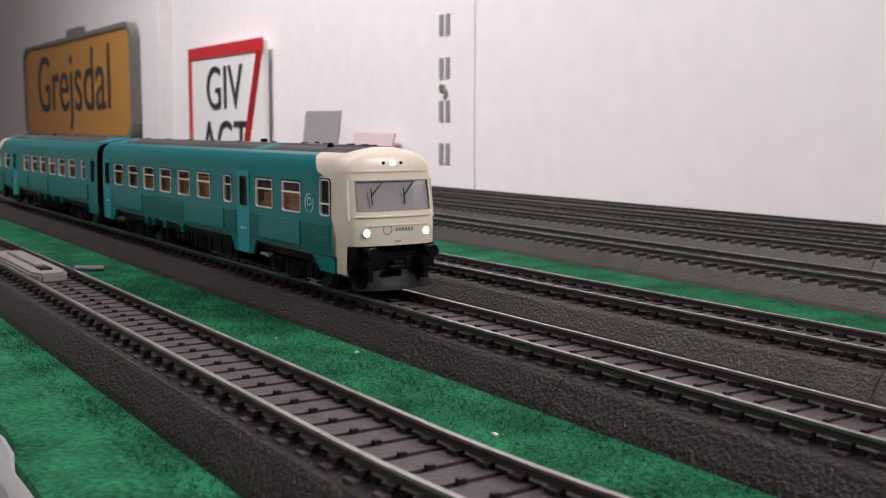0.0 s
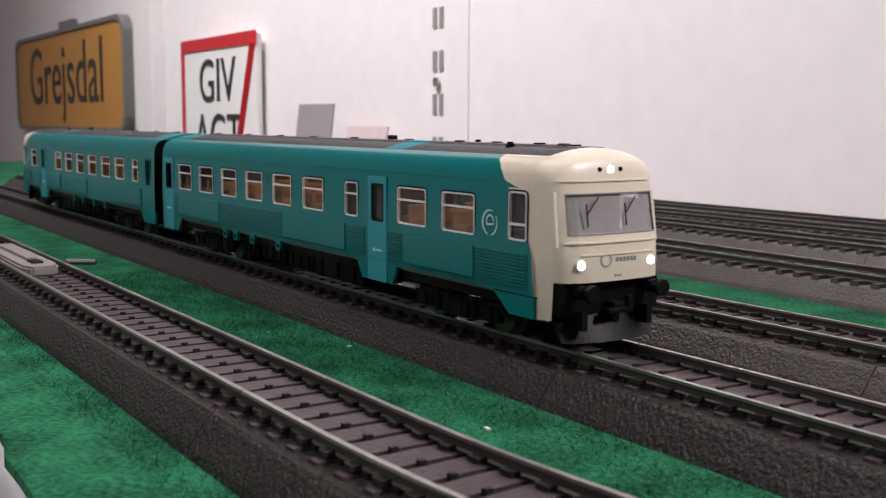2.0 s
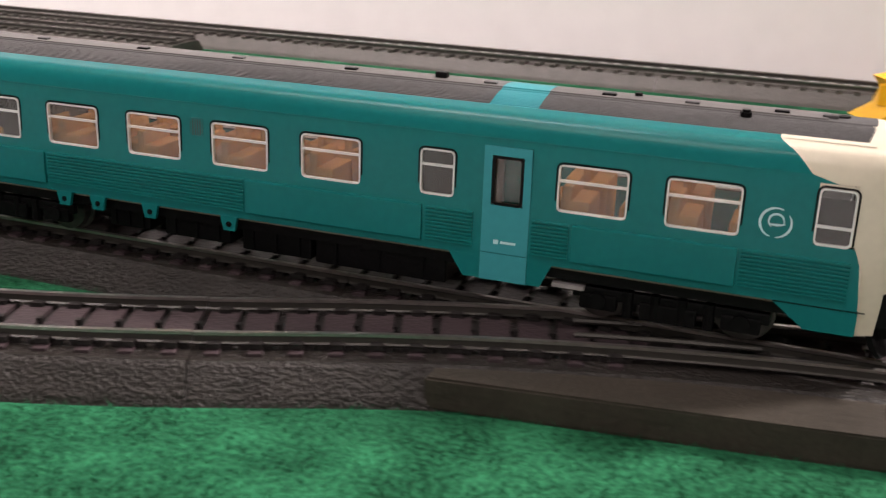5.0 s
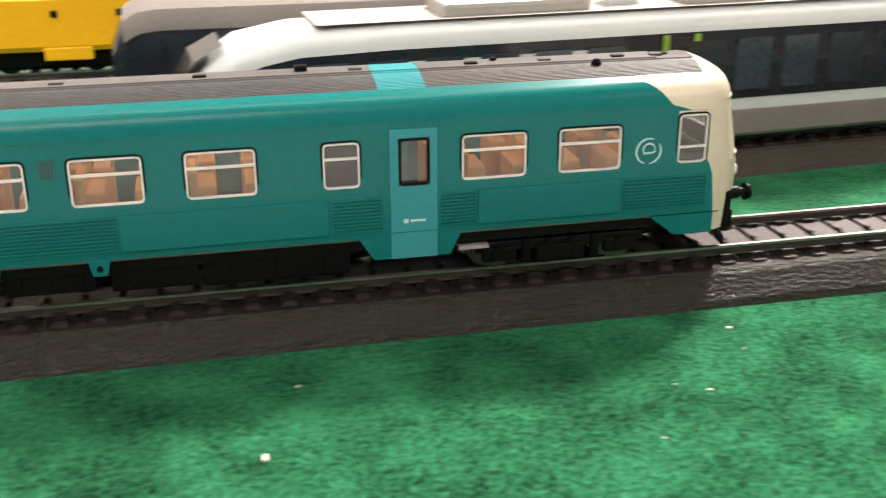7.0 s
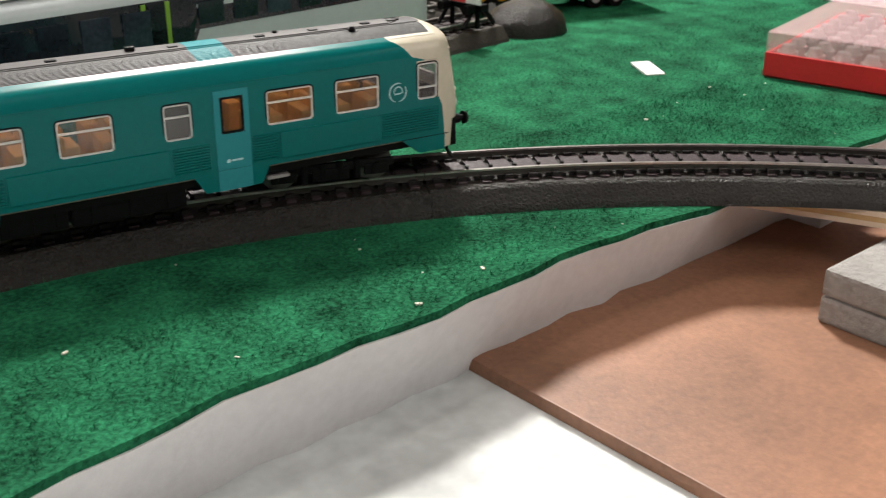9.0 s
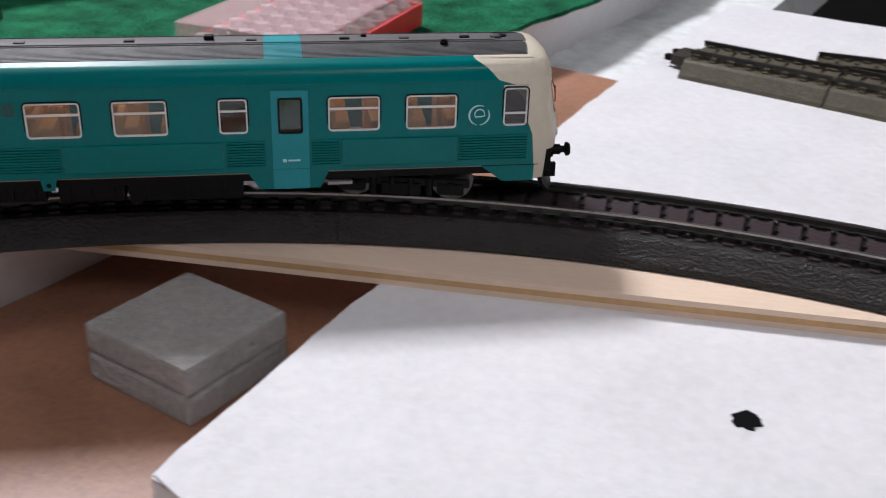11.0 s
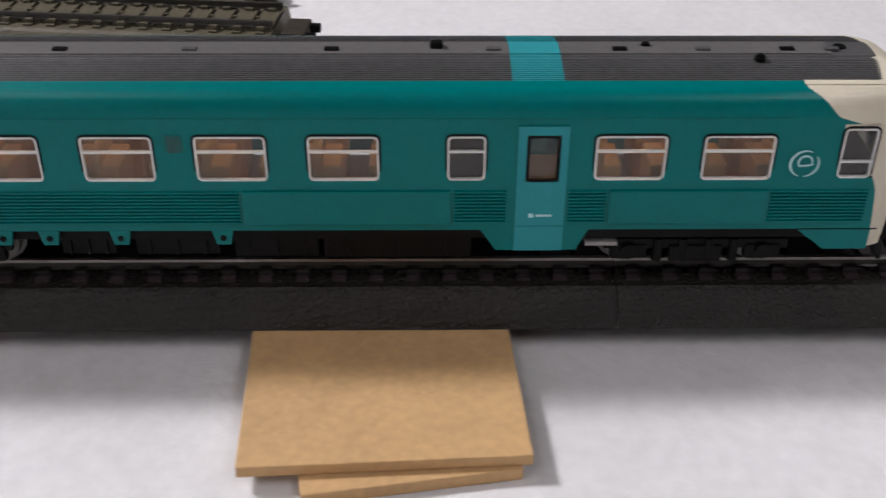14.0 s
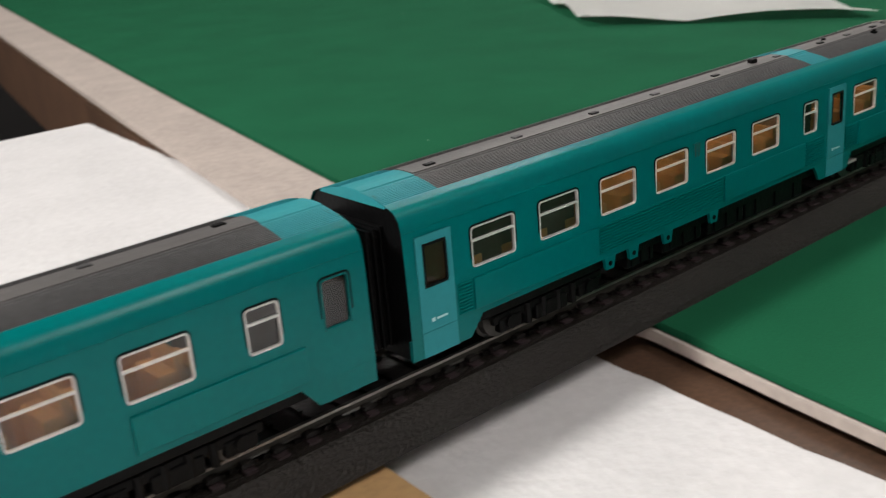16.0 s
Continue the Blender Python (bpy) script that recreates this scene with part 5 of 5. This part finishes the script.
    box(b, -9.0, -4.0, 8.5, 10, 5.0, 9.0)
    part("snow_plough", b, BLACK, car, "curved black snow plough", smooth=True)
    # cab interior
    b = bm_new()
    box(b, -30.0, -11.5, -13.5, 13.5, 22.2, 24.4, 0.4)
    box(b, -29.4, -28.8, -15.0, -3.0, 12.0, 39.0)
    box(b, -29.4, -28.8, 3.0, 15.0, 12.0, 39.0)
    part("cab_desk", b, SHADELINING, car, "cab desk and rear partition coloured dark for the dim cab")
    # driver's seat and the seam over the lower corners
    b = bm_new()
    box(b, -25.0, -19.0, -9.5, -3.5, 18.0, 23.0, 0.8)
    box(b, -26.2, -24.4, -9.2, -3.8, 22.0, 32.0, 0.8)
    part("driver_seat", b, SEAT, car)
    for s in (-1, 1):
        b = bm_new()
        box(b, -27.0, -11.0, *sorted((s * 16.4, s * 16.62)), 11.55, 11.75)
        part("seam", b, BLACK, car)


LIT = [True]
GLOW = material("fill_glow", (1.0, 0.72, 0.45), 0.5, vary=0.0, emit=9.0)


def interior(car, lay):
    b = bm_new()
    box(b, -248.5, -12.0, -15.0, 15.0, 10.8, 12.0)
    part("floor_plate", b, CABIN, car)
    for x0, x1 in lay.windows:
        for x in (x0 - 2.6, x1 - 1.2):
            for y in (-8.6, 8.6):
                b = bm_new()
                box(b, -x - 1.0, -x + 1.0, y - 5.2, y + 5.2, 12.0, 27.6, 0.7)
                box(b, -x - 4.6, -x + 4.6, y - 5.0, y + 5.0, 12.0, 24.6, 0.7)
                part("seat", b, SEAT, car, "tan moulded seat block")
    b = bm_new()
    for x in (100.0, 235.0):
        box(b, -x - 0.4, -x + 0.4, -14.0, 14.0, 12.0, 38.2)
    part("partition", b, CABIN, car)
    # dark boxes: the washroom, and added ones that blacken the unlit end windows
    for x0, x1 in lay.small + lay.unlit:
        b = bm_new()
        box(b, -x1 - 1.5, -x0 + 1.5, -13.5, 13.5, 12.0, 38.0)
        part("washroom", b, SHADELINING, car, "dark box that blackens the windows before it")
    b = bm_new()
    box(b, -247.0, -30.0, -14.5, 14.5, 38.6, 39.2)
    part("inner_ceiling", b, CABIN, car)
    # added strip whose glow replaces light passing in from the far windows
    b = bm_new()
    box(b, -244.0, -32.0, -1.2, 1.2, 38.0, 38.55)
    part("light_strip", b, GLOW, car, "warm glowing strip added to brighten the interior")


def underframe(car):
    b = bm_new()
    box(b, -248.0, -14.0, -14.6, 14.6, 8.6, 11.0)
    part("underframe", b, BLACK, car)
    for x0, x1, z in ((92.0, 122.0, 3.2), (123.0, 140.0, 3.6), (143.0, 160.0, 4.2), (164.0, 175.0, 4.4)):
        b = bm_new()
        box(b, -x1, -x0, -13.6, 13.6, z, 9.0, 0.5)
        for k in range(3):
            xx = x0 + (x1 - x0) * (k + 0.5) / 3
            box(b, -xx - 0.3, -xx + 0.3, -14.1, 14.1, z + 0.3, 9.0)
        part("equipment_box", b, BLACK, car)
    # pale plate low between the door and the bogie
    b = bm_new()
    box(b, -69.0, -62.5, -15.0, 15.0, 6.9, 7.7)
    part("step_plate", b, LIGHTGREY, car, "pale plate across the underframe beside the door")


def bogie(car, x):
    """A two-axle bogie that turns under its car."""
    bg = new("bogie")
    bg.empty_display_size = 0.005
    bg.parent = car
    bg.location = (-x / 1000, 0, 0)
    for s in (-1, 1):
        b = bm_new()
        box(b, -19.0, 19.0, *sorted((s * 12.2, s * 13.6)), 5.2, 7.6, 0.4)
        box(b, -17.5, -10.0, *sorted((s * 12.0, s * 14.0)), 3.0, 6.4, 0.5)
        box(b, 10.0, 17.5, *sorted((s * 12.0, s * 14.0)), 3.0, 6.4, 0.5)
        box(b, -5.5, 5.5, *sorted((s * 12.0, s * 14.2)), 2.4, 6.2, 0.5)
        for xx in (-7.8, -2.6, 2.6, 7.8):
            rod(b, (xx, s * 13.4, 2.6), (xx, s * 13.4, 7.8), 1.1, 8)
        for xx in (-13.8, 13.8):
            rod(b, (xx, s * 13.4, 5.0), (xx, s * 14.6, 5.0), 1.7, 12)
        part("bogie_frame", b, BLACK, bg, "black moulded bogie side frame")
    for xx in (-13.8, 13.8):
        b = bm_new()
        rod(b, (xx, -11.5, 5.3), (xx, 11.5, 5.3), 1.0, 8)
        for s in (-1, 1):
            rod(b, (xx, s * 6.9, 5.3), (xx, s * 7.7, 5.3), 6.1, 24)
            rod(b, (xx, s * 7.7, 5.3), (xx, s * 9.8, 5.3), 5.3, 24, 5.2)
        part("wheelset", b, RAILDARK, bg, "dark steel wheelset", smooth=True)
    return bg


RAILDARK = material("wheel_steel", (0.1, 0.095, 0.09), 0.4, 0.7, vary=0.2)


def gangway(car):
    """The black end wall and bellows where the cars meet."""
    b = bm_new()
    pts = [(half_width(z), z) for z in (7.0, 20.0, 33.0, 36.6, 38.6, 40.3, 41.4)] + [(7.0, 42.7), (0.0, 43.4)]
    full = pts + [(-y, z) for y, z in pts[-2::-1]]
    loft(b, [[(-248.9, y * 0.985, z - 0.2) for y, z in full], [(-248.2, y * 0.985, z - 0.2) for y, z in full]])
    part("end_wall", b, BLACK, car, "black end wall")
    b = bm_new()
    for k in range(5):
        x = 249.0 + k * 0.95
        w = 9.5 - (0.7 if k % 2 else 0)
        box(b, -x - 0.9, -x, -w, w, 9.0, 36.5 - (0.7 if k % 2 else 0), 0.2)
    part("bellows", b, BLACK, car, "ribbed black gangway bellows")


def railcar(name, lay, lit, label):
    car = thing(name, at(0, 0, RAIL), label, "railcar", "railcar unit")
    LIT[0] = lit
    for side in (-1, 1):
        side_panel(car, lay, side)
        for x0, x1 in lay.windows + lay.small:
            window(car, x0, x1, ZW0, ZW1, side)
        for x0, x1 in lay.dark:
            window(car, x0, x1, 22.0, 32.7, side, bar=False, rim=TEAL, name="end_window")
        window(car, 15.2, 21.5, ZW0 + 0.3, 33.7, side, name="cab_window", bar_at=0.33)
        for x0, x1 in lay.doors:
            door(car, x0, x1, side)
        for x0, x1 in lay.louvres:
            louvre(car, x0, x1, side)
        for x0, x1 in lay.panels:
            cover(car, x0, x1, side)
        for x in lay.brackets:
            bracket(car, x, side)
        for x in lay.vents:
            vent(car, x, side)
        emblem(car, 28.3, 26.4, side)
    roof(car, lay)
    cab(car)
    interior(car, lay)
    underframe(car)
    gangway(car)
    return car, bogie(car, 46.0), bogie(car, 204.0)


car_a, bogie_af, bogie_ar = railcar("railcar", FRONT, True, "teal and cream model railcar with lit headlights on the track")
car_b, bogie_br, bogie_bf = railcar("trailer_railcar", REAR, False, "teal model trailer railcar coupled behind the lead railcar")


# ---- motion ----
def run_at(t):
    """The nose's way at t seconds, smoothly between the known moments."""
    ts, ss = [r[0] for r in RUN], [r[1] for r in RUN]
    i = max(0, min(len(ts) - 2, next((k for k in range(len(ts) - 1) if t <= ts[k + 1]), len(ts) - 2)))

    def slope(k):
        a, b = max(k - 1, 0), min(k + 1, len(ts) - 1)
        return (ss[b] - ss[a]) / (ts[b] - ts[a])

    h = ts[i + 1] - ts[i]
    u = (t - ts[i]) / h
    return ((2 * u ** 3 - 3 * u ** 2 + 1) * ss[i] + (u ** 3 - 2 * u ** 2 + u) * h * slope(i)
            + (-2 * u ** 3 + 3 * u ** 2) * ss[i + 1] + (u ** 3 - u ** 2) * h * slope(i + 1))


LEAD, TRAIL = (46.0, 204.0), (305.0, 463.0)


def lead_pose(s):
    """A car stands on its two bogies; s is the train's nose. Also the turn of each bogie."""
    a, b = lane_main(s - LEAD[0]), lane_main(s - LEAD[1])
    h = math.atan2(a[1] - b[1], a[0] - b[0])
    return at(a[0] + math.cos(h) * 46, a[1] + math.sin(h) * 46, RAIL, math.degrees(h)), a[2] - h, b[2] - h


def trail_pose(s):
    a, b = lane_main(s - TRAIL[0]), lane_main(s - TRAIL[1])
    h = math.atan2(a[1] - b[1], a[0] - b[0])
    return at(b[0] - math.cos(h) * 46, b[1] - math.sin(h) * 46, RAIL, math.degrees(h) + 180), b[2] - h, a[2] - h


def motions():
    moments = [k * 0.25 for k in range(65)]
    for car, front, rear, how in ((car_a, bogie_af, bogie_ar, lead_pose), (car_b, bogie_br, bogie_bf, trail_pose)):
        poses = [(t, how(run_at(t))) for t in moments]
        walk(car, [(t, p[0]) for t, p in poses])
        walk(front, [(t, at(-46, 0, 0, math.degrees(p[1]))) for t, p in poses])
        walk(rear, [(t, at(-204, 0, 0, math.degrees(p[2]))) for t, p in poses])


motions()
